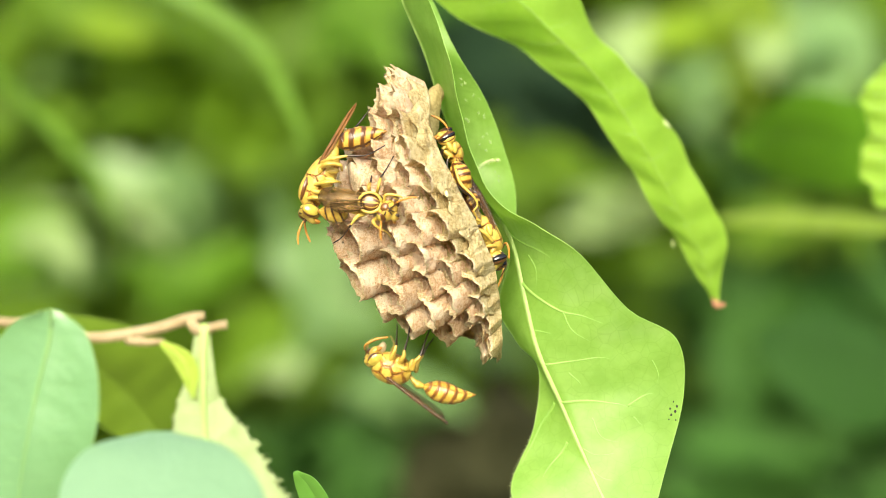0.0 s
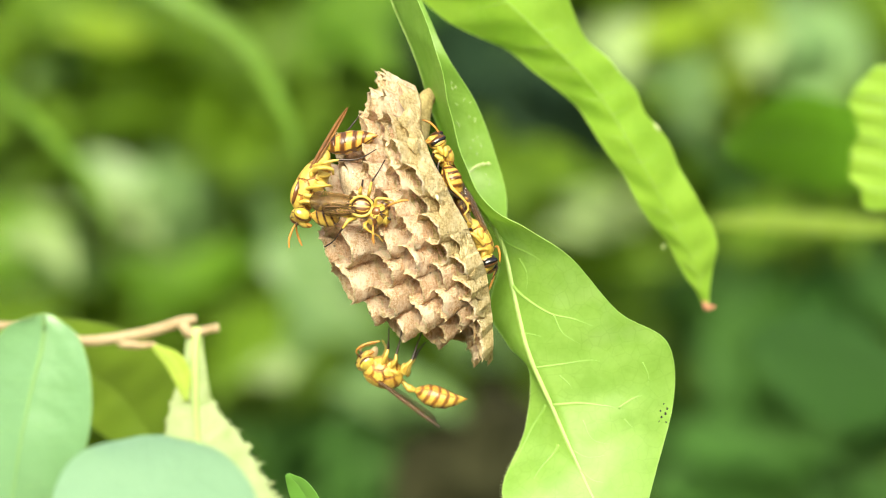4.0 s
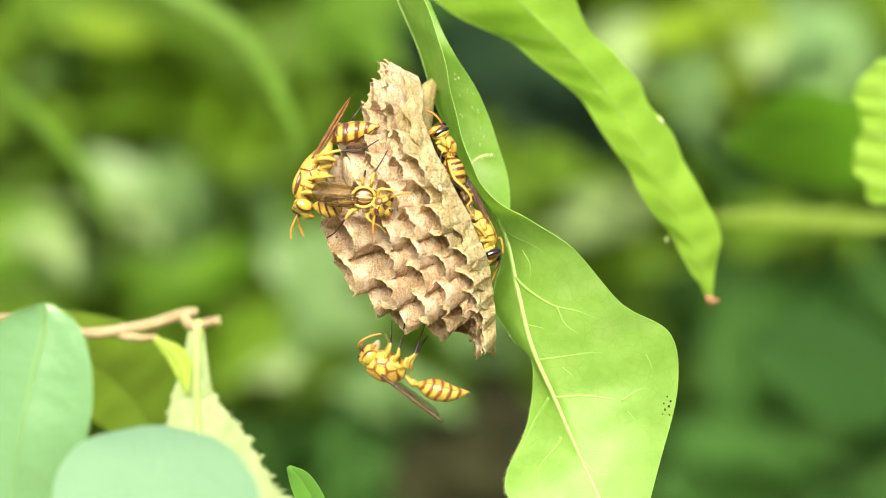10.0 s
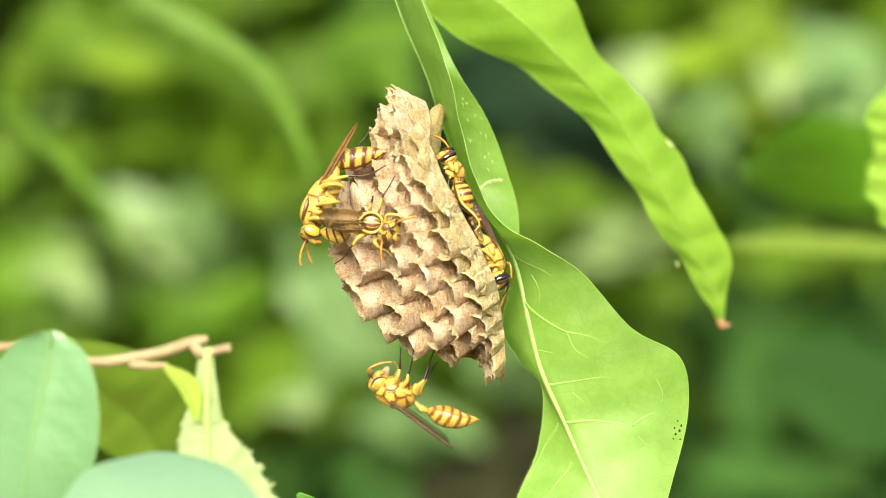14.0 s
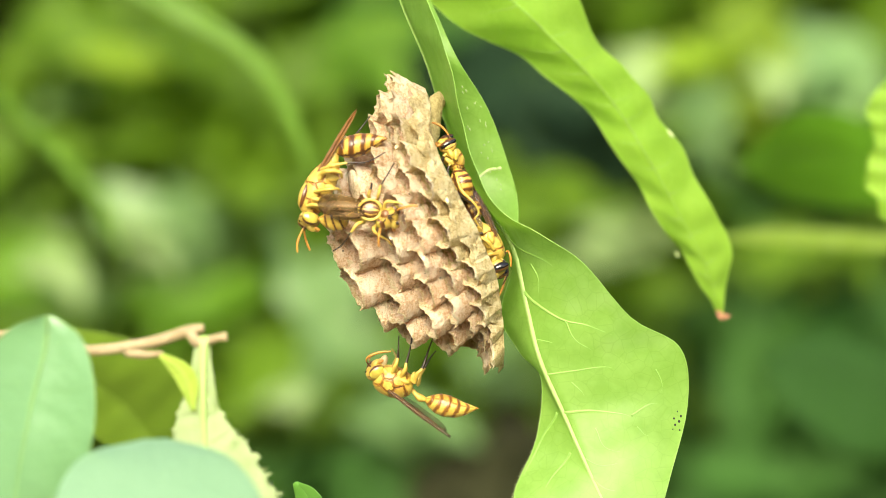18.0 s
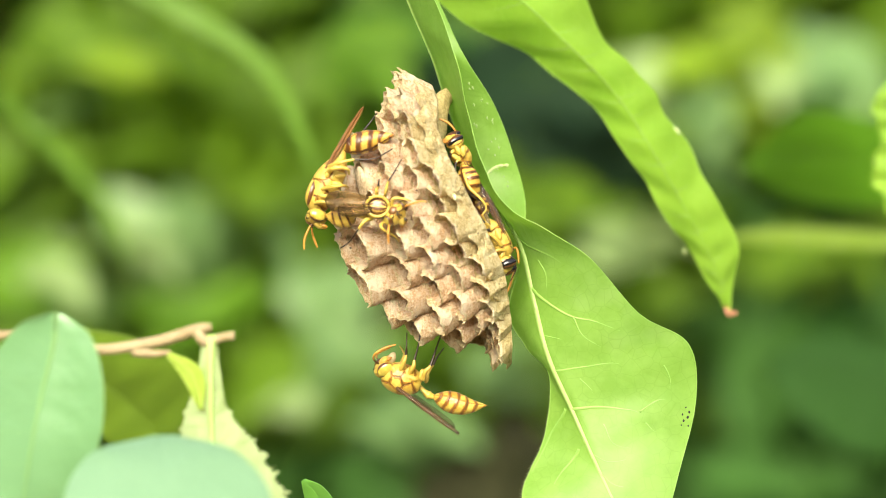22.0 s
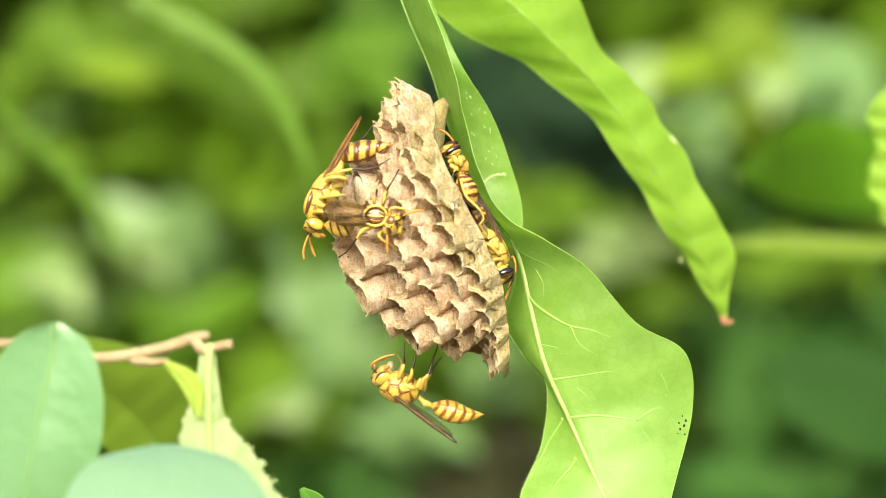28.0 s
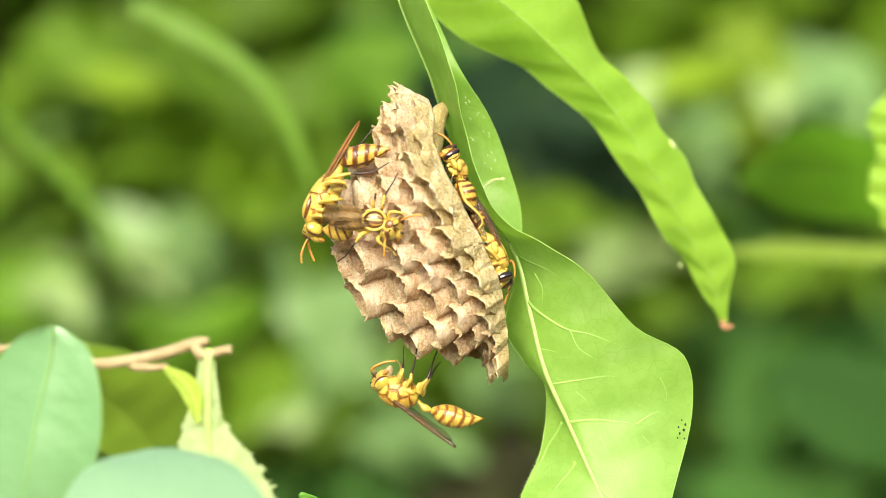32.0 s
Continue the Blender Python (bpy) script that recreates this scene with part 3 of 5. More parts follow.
# ---- leaves beside the nest ----
def veined_leaf(name, label, mids, nears, fars, mats, veins, bulge=0.12, ripple=0.35, rib=0.9, edge=0.1, lag=0.03, lift=0.1, skip=0,
                ragged=0.0, wave=0.0, category="leaf", vein_size=0.2, slim=1.0, margin=None):
    leaf = thing(name, mids[0], label, category)
    place = leaf_surface(mids, nears, fars, bulge, ripple, veins, lag, wave)
    blade = part("blade", leaf_blade(place, ragged=ragged), mats[0], leaf)
    for side in (0.995, -0.995):
        rim = [place(i / 60, side) for i in range(61)]
        if not ragged:
            part("margin", tube(rim, [edge] * 61, 6), margin or mats[1], leaf, "thin pale margin")
    n = 40
    mid = [place(i / n, 0.0) + Vector((0, -lift / 1000, 0)) for i in range(n + 1)]
    part("midrib", tube(mid, [rib * (1 - 0.75 * i / n) * (slim if i / n < 0.42 else min(1, slim + (i / n - 0.42) * 8)) for i in range(n + 1)], 10), mats[1], leaf, "paler midrib")
    for i in range(skip, veins):
        for side in (1, -1):
            part("side_vein", leaf_vein(place, (i + (0.0 if side > 0 else 0.35) + 0.22 * math.sin(i * 2.7 + side)) / veins, side, lag, 0.93, vein_size, lift), mats[1], leaf)
    return leaf, place


host, host_at = veined_leaf(
    "host_leaf", "bright yellow-green twisted leaf carrying a wasp nest",
    [V(-10.47, 4, 53.96), V(-7.25, 4, 44.39), V(-3.23, 5, 34.89), V(-0.41, 8, 25.94), V(3.14, 8, 16.82), V(7.17, 6, 9.7), V(12.12, 1, 2.1), V(14.35, -2, -7.87), V(16.69, -4.04, -17.78), V(20.64, -4.5, -26.9), V(24.33, -6.7, -35.5), V(27.95, -9.58, -43.4), V(33.8, -13.9, -55.58)],
    [V(-5.84, -6, 53.06), V(-2.17, -8, 43.51), V(1.28, -11, 33.47), V(3.15, -9, 24.72), V(5.81, -9, 15.37), V(9.64, -10, 8.46), V(16.3, -11, 4.22), V(24.19, -10, -1.08), V(32.36, -8, -10.46), V(40.99, -6, -15.74), V(42.29, -4.44, -25.71), V(38.67, -6.58, -39.46), V(33.8, -13.9, -55.58)],
    [V(-6.3, 10, 54.49), V(-1.82, 8, 44.69), V(2.21, 4, 35.33), V(7.68, 6, 26.36), V(11.03, 7, 17.5), V(13.07, 8, 9.73), V(12.52, 6, -0.91), V(10.05, 3, -9.95), V(13.13, 1.5, -16.24), V(17.19, -0.22, -21.39), V(16.19, -0.34, -31.89), V(12.76, -6.81, -44.88), V(33.6, -13.9, -55.58)],
    (LEAF, VEIN), 13, bulge=0.07, ripple=0.3, rib=0.95, lift=-0.25, skip=13, lag=-0.035, slim=0.25, margin=SIDE_VEIN)
def lie_on(place, spot, side):
    """The s and t of the point of a leaf that lies in one line with the eye and a given spot."""
    eye = V(0, -600, 0)
    ray = (spot - eye).normalized()
    s0, t0, step_s, step_t = 0.7, 0.5 * side, 0.3, 0.5
    for _ in range(7):
        best = min(((s0 + i * step_s / 6, t0 + k * step_t / 6) for i in range(-6, 7) for k in range(-6, 7)),
                   key=lambda q: (place(q[0], q[1]) - eye).cross(ray).length if 0 <= q[1] * side <= 0.99 and 0 <= q[0] <= 1 else 9)
        s0, t0 = best
        step_s, step_t = step_s * 0.4, step_t * 0.4
    return Vector((s0, t0, 0))


for side, size, spots in (
        (1, 0.20, [V(9.82, -5, 5.16), V(11.6, -5, 3.07), V(16.66, -5, -0.1), V(22.11, -5, -3.87)]),
        (1, 0.30, [V(13.09, -5, -5.85), V(16.16, -5, -8.13), V(20.63, -5, -10.91), V(25.09, -5, -11.9), V(30.15, -5, -13.88), V(34.11, -5, -16.46), V(36.39, -5, -19.14)]),
        (1, 0.20, [V(17.35, -5, -20.53), V(22.61, -5, -19.73), V(27.87, -5, -19.04), V(30.64, -5, -20.13), V(31.54, -5, -22.71)]),
        (1, 0.28, [V(20.13, -5, -27.27), V(25.09, -5, -26.68), V(29.16, -5, -27.07), V(32.23, -5, -27.67), V(34.11, -5, -30.15), V(36.39, -5, -34.71)]),
        (1, 0.12, [V(15.57, -5, -14.18), V(18.15, -5, -14.68), V(19.83, -5, -15.17)]),
        (1, 0.14, [V(21.12, -5, -11.11), V(22.61, -5, -14.18), V(26.18, -5, -16.46), V(27.77, -5, -18.94)]),
        (1, 0.20, [V(32.43, -5, -27.57), V(36.2, -5, -25.39), V(39.17, -5, -26.68)]),
        (1, 0.12, [V(36.69, -5, -19.44), V(37.78, -5, -22.71), V(36.2, -5, -25.39)]),
        (1, 0.12, [V(33.42, -5, -29.45), V(35.1, -5, -30.94), V(38.18, -5, -31.14)]),
        (-1, 0.24, [V(19.24, -5, -27.07), V(17.16, -5, -31.14), V(14.38, -5, -36.69), V(12.89, -5, -41.25)]),
        (-1, 0.26, [V(21.92, -5, -33.92), V(19.14, -5, -37.68), V(16.86, -5, -42.25)]),
        (1, 0.20, [V(24.4, -5, -39.17), V(28.66, -5, -40.46), V(34.11, -5, -41.25)]),
        (1, 0.12, [V(15.07, -5, -1.09), V(16.36, -5, -3.67), V(16.36, -5, -7.14)]),
        (1, 0.10, [V(22.11, -5, -21.72), V(24.1, -5, -23.7), V(24.4, -5, -25.88)]),
        (1, 0.10, [V(26.18, -5, -29.65), V(28.16, -5, -33.22), V(33.12, -5, -34.21), V(36.2, -5, -35.2)]),
        (1, 0.10, [V(23.11, -5, -35.2), V(27.17, -5, -36.2), V(31.14, -5, -35.2), V(32.92, -5, -30.64)])):
    way = [host_at(q.x, q.y) + Vector((0, size * 0.85, 0)) / 1000 for q in spline([lie_on(host_at, q, side) for q in spots], 24)]
    part("side_vein", tube(way, [size * 1.4 * (1 - 0.65 * i / 24) for i in range(25)], 8), SIDE_VEIN, host, "soft pale side vein")

for dx, dy, r in ((0, 0, 0.35), (0.3, 0.9, 0.3), (-0.7, -0.6, 0.3), (-0.9, 0.5, 0.25), (0.1, -1.5, 0.22), (-0.3, 1.7, 0.2), (-1.1, -1.4, 0.18)):
    q = lie_on(host_at, V(40.75 + dx, -5, -28.5 + dy), 1)
    part("speck", ball(host_at(q.x, q.y), (0, 1, 0), (0, 0, 1), 0.2, r * 0.65, r * 0.85, rings=5, sides=8), SPECK, host, "black mould speck")
scar = [host_at(q.x, q.y) + Vector((0, 0.0002, 0)) for q in spline([lie_on(host_at, q, -1) for q in (V(5.5, 5, 12.9), V(6.3, 5, 14.3), V(8.0, 5, 15.6), V(10.2, 5, 15.9))], 24)]
part("side_vein", tube(scar, [(0.34 + 0.16 * noise.noise((i * 0.6, 2, 1))) for i in range(25)], 8), SCAR, host, "whitish scarred vein")

side_leaf, side_at = veined_leaf(
    "leaf", "large bright green drooping leaf with wavy edges and a dry tip",
    [V(-8.68, 20.1, 60.05), V(10, 24.7, 49.04), V(21.61, 29.3, 38.91), V(30.74, 33.9, 29.69), V(37.75, 36.2, 18.98), V(44.43, 40.8, 7.58), V(49.59, 45.4, -2.04), V(52.22, 50, -10.18)],
    [V(0.1, 29.3, 67.23), V(10.63, 31.6, 60.11), V(21.24, 33.9, 52.93), V(26.04, 35, 45.83), V(28.74, 36.2, 39.76), V(33.56, 37.3, 35.16), V(38.1, 38.5, 30.75), V(39.66, 39.6, 25.9), V(44.43, 40.8, 21.47), V(46.87, 42, 15.09), V(51.02, 43.1, 8.47), V(53.41, 44.8, 4.19), V(53.88, 46.5, 0.11), V(53.04, 48.2, -6.37), V(52.65, 50, -10.4)],
    [V(-12.96, 27, 58.62), V(-0.94, 29.3, 45.73), V(12.78, 33.9, 38.35), V(24.49, 36.2, 29.8), V(33.1, 38.5, 18.73), V(39.69, 41.95, 8.13), V(46.44, 46.55, -1.19), V(51.78, 50, -10.4)],
    (LEAF_BACK, SOFT_VEIN), 12, bulge=0.06, ripple=0.45, rib=0.3, lift=-0.1, wave=0.5, vein_size=0.18)
part("dry_tip", line([V(52, 50, -9.42), V(52.54, 50, -10.72), V(54.17, 50, -10.62)], [0.5, 0.8, 0.25], 8, 8), BUD, side_leaf, "dry brown tip")
part("scar", ball(V(42.21, 39.5, 23.55), (0.6, 0, -0.8), (0, -1, 0), 1.0, 0.32, 0.15), SCAR, side_leaf, "pale chewed spot on the edge")
part("scar", ball(V(43.55, 41.95, 0.96), (0.2, 0, -0.9), (0, -1, 0), 0.6, 0.2, 0.15), SCAR, side_leaf, "pale chewed spot on the edge")

# ---- the shrubs that carry the leaves ----
shrub = thing("shrub", V(160, 60, -1200), "thin grey-brown shrub stem with an arching branch", "shrub")
part("stem", line([V(160, 60, -1205), V(165, 62, -800), V(150, 55, -300), V(128, 48, 30), V(95, 40, 72)], [6, 5, 4, 3, 2], 40, 10), BARK, shrub)
part("branch", line([V(96, 40, 71), V(60, 28, 76), V(20, 18, 72), V(-14, 10, 66)], [2, 1.6, 1.3, 0.9], 24, 9), BARK, shrub, "thin arching branch")
part("leaf_stalk", line([V(-13, 10, 66), V(-13, 7, 61), V(-10.4, 4, 53.6)], [0.7, 0.6, 0.6], 10, 8), SOFT_VEIN, shrub, "green leaf stalk")
part("leaf_stalk", line([V(0, 14, 69), V(-5, 18, 64), V(-8.7, 20.5, 60)], [0.7, 0.6, 0.6], 10, 8), SOFT_VEIN, shrub, "green leaf stalk")
shrub = thing("shrub", V(-205, 85, -1200), "thin grey-brown shrub stem beside low leaves", "shrub")
part("stem", line([V(-205, 85, -1205), V(-210, 86, -700), V(-190, 82, -250), V(-160, 76, -60), V(-100, 69, -13.8)], [6, 5, 4, 2.5, 0.9], 40, 10), BARK, shrub)
part("leaf_stalk", line([V(-190, 80, -250), V(-150, 0, -140), V(-80, -55, -60), V(-67.5, -62, -41.2)], [1.4, 1.0, 0.7, 0.6], 20, 8), SOFT_VEIN, shrub, "green leaf stalk")
part("leaf_stalk", line([V(-192, 81, -260), V(-130, -20, -150), V(-60, -80, -75), V(-41.4, -88, -47.7)], [1.4, 1.0, 0.7, 0.6], 20, 8), SOFT_VEIN, shrub, "green leaf stalk")
part("leaf_stalk", line([V(-200, 84, -400), V(-110, 20, -150), V(-40, -4, -75), V(-18, -8, -51)], [1.4, 1.0, 0.7, 0.5], 20, 8), SOFT_VEIN, shrub, "green leaf stalk")

# ---- twig and soft leaves at the lower left ----
twig = thing("twig", V(-91.29, 49, -18.28), "bare tan twig with a cut end", "twig")
part("stem", line([V(-100.8, 69, -13.83), V(-78.92, 54, -14.61), V(-68.37, 47, -16.93), V(-56.24, 44, -15.56), V(-48.12, 43, -13.18), V(-45.22, 43, -12.75)], [0.9, 0.9, 1.0, 1.1, 1.1, 0.8], 30, 10), TWIG, twig)
part("side_shoot", line([V(-48.12, 43, -13.4), V(-46.22, 42, -15.41), V(-42.69, 42, -14.55), V(-40.87, 42, -14.34)], [1.0, 1.2, 0.8, 0.9], 14, 9), TWIG, twig, "short stub with a broken end")
part("side_shoot", line([V(-60.09, 45, -17.31), V(-56.69, 43, -17.68), V(-52.94, 43, -17.47)], [0.9, 0.8, 0.5], 10, 8), TWIG, twig, "reddish side shoot")
veined_leaf("leaf", "pale green leaf with chewed ragged edges on a twig",
            [V(-45.15, 42, -14.34), V(-45.23, 40, -21.23), V(-45.05, 39, -29.71), V(-44.38, 37, -38.11), V(-42.76, 35, -48.58)],
            [V(-44.08, 42, -15.41), V(-43.09, 40, -22.29), V(-41.81, 40, -27.63), V(-36.1, 39, -35.04), V(-26.97, 37, -48.73)],
            [V(-46.97, 42, -15.94), V(-48.36, 42, -23.43), V(-50.93, 42, -30.92), V(-51.71, 41, -38.35), V(-48.35, 39, -48.88)],
            (BITTEN, VEIN), 8, ripple=0.15, rib=0.9, ragged=0.25, lift=0.2, vein_size=0.1)
veined_leaf("leaf", "young yellow-green curled leaf on a twig",
            [V(-53.48, 43, -17.68), V(-49.78, 41, -20.41), V(-47.89, 40, -23.36), V(-47.07, 39, -28.12)],
            [V(-52.94, 43, -17.47), V(-48.21, 40, -19.31), V(-46.22, 39, -22.79), V(-46.75, 39, -28.01)],
            [V(-53.69, 43, -18.11), V(-51.15, 42, -21.29), V(-49.36, 41, -24.25), V(-47.36, 40, -28.16)],
            (LIME, LIME), 5, rib=0.4, ripple=0.1, vein_size=0.06)
veined_leaf("leaf", "dark olive green leaf behind a twig",
            [V(-80.73, 69, -13.27), V(-70.9, 71, -22.25), V(-62.14, 73, -29.05), V(-54.45, 75, -40.39), V(-51.23, 77, -47.28)],
            [V(-79.61, 69, -12.15), V(-61.4, 65, -14.85), V(-51.43, 65, -22.06), V(-48.95, 69, -32.22), V(-51, 77, -47.28)],
            [V(-82.96, 69, -16.61), V(-75.83, 75, -28.01), V(-67.02, 77, -35.99), V(-59.12, 77, -41.64), V(-51.79, 77, -47.5)],
            (DARKLEAF, DARKLEAF), 7, rib=0.3, vein_size=0.08)
veined_leaf("leaf", "waxy blue-green rounded leaf catching the light",
            [V(-62, -64, -9.56), V(-62.18, -64, -14.2), V(-64.14, -64, -22.24), V(-65.93, -64, -31.18), V(-67.61, -62, -41.16)],
            [V(-60.57, -64, -9.83), V(-56.07, -66, -13.71), V(-54.09, -68, -22.08), V(-55.15, -68, -30.94), V(-60.21, -64, -41)],
            [V(-63.78, -64, -9.83), V(-69.3, -60, -12.51), V(-76.52, -56, -22.58), V(-78.34, -56, -31.64), V(-75.96, -60, -41.31)],
            (WAXY, WAXY_VEIN), 8, ripple=0.04, rib=0.4, bulge=-0.08, vein_size=0.02)
veined_leaf("leaf", "waxy pale green rounded leaf with a plain surface",
            [V(-44.86, -66, -28.75), V(-43.75, -74, -34.1), V(-42.81, -80, -39.78), V(-41.3, -88, -47.7)],
            [V(-43.08, -66, -28.75), V(-32.91, -72, -31.59), V(-27.21, -80, -38.91), V(-29.35, -88, -47.7)],
            [V(-46.46, -66, -28.84), V(-56, -70, -31.71), V(-59.3, -76, -39.21), V(-54.52, -84, -48.07)],
            (WAXY_PALE, WAXY_PALE), 6, ripple=0.03, rib=0.15, bulge=0.1, vein_size=0.04, lift=-0.1)
veined_leaf("leaf", "small fresh green leaf tip",
            [V(-25.85, -8, -38.78), V(-23.58, -8, -41.34), V(-20.62, -8, -46.27), V(-18.15, -8, -51.21)],
            [V(-25.46, -8, -38.68), V(-22.03, -10, -40.22), V(-19.08, -10, -45.13), V(-17.96, -8, -51.21)],
            [V(-26.15, -8, -39.07), V(-25.44, -6, -42.47), V(-23.17, -6, -47.42), V(-18.55, -8, -51.41)],
            (WAXY_PLAIN, WAXY_PLAIN), 4, ripple=0.05, rib=0.15, vein_size=0.03, lift=-0.1)
rnd = random.Random(8)
for k in range(24):
    q = host_at(rnd.uniform(0.2, 0.4), -rnd.uniform(0.35, 0.9))
    part("speck", ball(q + Vector((0, -0.0001, 0)), (0.3, 0, -1), (0, -1, 0), rnd.uniform(0.14, 0.36), rnd.uniform(0.08, 0.14), 0.06, rings=5, sides=8), SCAR, host, "pale speck")


def margin_hairs(place, side, s0, s1, count, seed):
    """Short fine hairs along one edge of a leaf."""
    rnd = random.Random(seed)
    verts, faces = [], []
    for _ in range(count):
        s = rnd.uniform(s0, s1)
        root = place(s, side)
        out = (root - place(s, side * 0.9)).normalized()
        along = (place(s + 0.005, side) - place(s - 0.005, side)).normalized()
        tip = root + (out + along * rnd.uniform(-0.5, 0.5) + Vector((0, rnd.uniform(-0.6, 0.6), 0))) * rnd.uniform(0.3, 0.7) / 1000
        o = len(verts)
        verts += [root - along * 0.00004, root + along * 0.00004, root + Vector((0, 0.00008, 0)), tip]
        faces += [(o, o + 1, o + 3), (o + 1, o + 2, o + 3), (o + 2, o, o + 3)]
    return verts, faces


tagged(part("hairs", margin_hairs(host_at, -1, 0.7, 0.97, 260, 3), SCAR, host, "fine pale hairs on the margin"), kind="stuff")

# ---- wasps ----
def bands(segments, brown=0.34):
    """Brown chevrons with amber edges on a yellow abdomen, parted by a thin brown line along each flank."""
    def pattern(t, ang):
        if t < 0.05 or t > 0.965:
            return 2
        d = abs(math.atan2(math.sin(ang), math.cos(ang)))
        f = (t * segments + 0.42 * min(d, 1.6) / 1.6 + 0.2) % 1
        edge = brown * (1.15 - 0.35 * t) * (1.15 if d < 1 else 0.9)
        if abs(d - 1.85) < 0.1 * brown / 0.3:
            return 1 if brown > 0.4 else 2
        if f < edge and t < 0.92:
            return 1 if 0.06 < f < edge - 0.06 else 2
        return 2 if d < 0.09 or f > 0.96 or f < edge + 0.05 else 0
    return pattern


def abdomen_geo(pts, rmax, up, segments=5, brown=0.34, squash=1.0):
    n = 150
    p = spline(pts, n)
    radii = []
    for i in range(n + 1):
        t = i / n
        prof = (math.sin(math.pi * t ** 0.86) ** 0.95) * (1.06 - 0.18 * t)
        step = 0.93 + 0.07 * ((t * segments) % 1)
        radii.append(max(0.05, rmax * prof * step * 1.08))
    return tube(p, radii, 64, up, squash, bands(segments, brown))


def leg(parent, pts, radii=(0.55, 0.45, 0.22, 0.16), dark_from=0.5, label=""):
    """A jointed leg: stout yellow thigh, thin shin and foot."""
    whole = line(pts, [r * 0.64 for r in radii], 26, 7)
    slots = []
    for i in range(26):
        slots += [0 if i / 26 < dark_from else 1] * 7
    slots += [0] * 7 + [1] * 7
    ob = part("leg", (whole[0], whole[1], slots), (YELLOW, DARK if dark_from < 0.9 else ORANGE), parent, label)
    return ob


def antenna(parent, pts, mats=(ORANGE, BROWN)):
    g = line(pts, [0.17, 0.14, 0.19, 0.22, 0.21, 0.14], 24, 8)
    slots = []
    for i in range(24):
        slots += [1 if i < 5 else 0] * 8
    return part("antenna", (g[0], g[1], slots + [1] * 8 + [0] * 8), mats, parent, pivot=pts[0])


def wing(parent, root, tip, across, width, bend=0.0, label="folded brown translucent wing", mat=WING):
    """A long narrow folded wing with veins. across: the way in which it is wide."""
    n = 24
    across = Vector(across).normalized()
    way = tip - root
    lift = way.normalized().cross(across)
    verts, faces = [], []

    def place(t, e):
        w = width / 1000 * (0.35 + 0.65 * math.sin(math.pi * min(t * 0.62 + 0.08, 1))) * math.sqrt(max(0.0, 1 - max(0, (t - 0.72) / 0.28) ** 2.2))
        return root + way * t + across * e * w + lift * (bend * math.sin(math.pi * t) + 0.25 * math.sin(e * 5)) / 1000
    for i in range(n + 1):
        for e in range(7):
            verts.append(place(i / n, e / 3 - 1))
    for i in range(n):
        for e in range(6):
            a = i * 7 + e
            faces.append((a, a + 1, a + 8, a + 7))
    w = part("wing", (verts, faces), mat, parent, label, thick=0.00006)
    for e0, e1, a, b in ((-1, -1, 0, 0.96), (-0.6, -0.35, 0, 0.85), (-0.2, 0.25, 0.02, 0.8), (0.3, 0.6, 0.05, 0.62), (-0.45, 0.5, 0.45, 0.7)):
        pts = [place(a + (b - a) * i / 14, e0 + (e1 - e0) * i / 14) for i in range(15)]
        part("wing_vein", tube(pts, [0.085 - 0.004 * i for i in range(15)], 5), WING_VEIN, w)
    return w


def thorax(parent, pts, rmax, up, plates, seam=0.0):
    """A dark trunk clad in thin yellow plates, parted by narrow seams. plates: the middle of each."""
    n, sides = 84, 110
    p = spline(pts, n)
    prof = [max(0.2, rmax * math.sin(math.pi * (0.12 + 0.8 * i / n)) ** 0.6) for i in range(n + 1)]
    trunk = part("thorax", tube(p, [r * 0.955 for r in prof], 26, up), SEAM, parent)
    verts, faces, _ = tube(p, prof, sides, up)
    seeds = [Vector(c) for c in plates]
    seeds += [c + (q - c) * 2 for c in seeds[::2] for q in [min(p, key=lambda v: (v - c).length)]]
    groups = {}
    for f in faces[:n * sides]:
        c = sum((verts[k] for k in f), Vector()) / 4
        near = sorted((c - q).length for q in seeds)
        if near[1] - near[0] > (seam or 0.00007):
            groups.setdefault(min(range(len(seeds)), key=lambda k: (c - seeds[k]).length), []).append((f, int(near[1] - near[0] < 0.00032 + 0.0003 * noise.noise(c * 1500))))
    for group in groups.values():
        if len(group) < 30:
            continue
        used = sorted({k for f, _ in group for k in f})
        renum = {k: o for o, k in enumerate(used)}
        part("plate", ([verts[k] for k in used], [tuple(renum[k] for k in f) for f, _ in group], [e for _, e in group]), (YELLOW, AMBER), trunk, "yellow body plate", thick=0.00008)
    return trunk


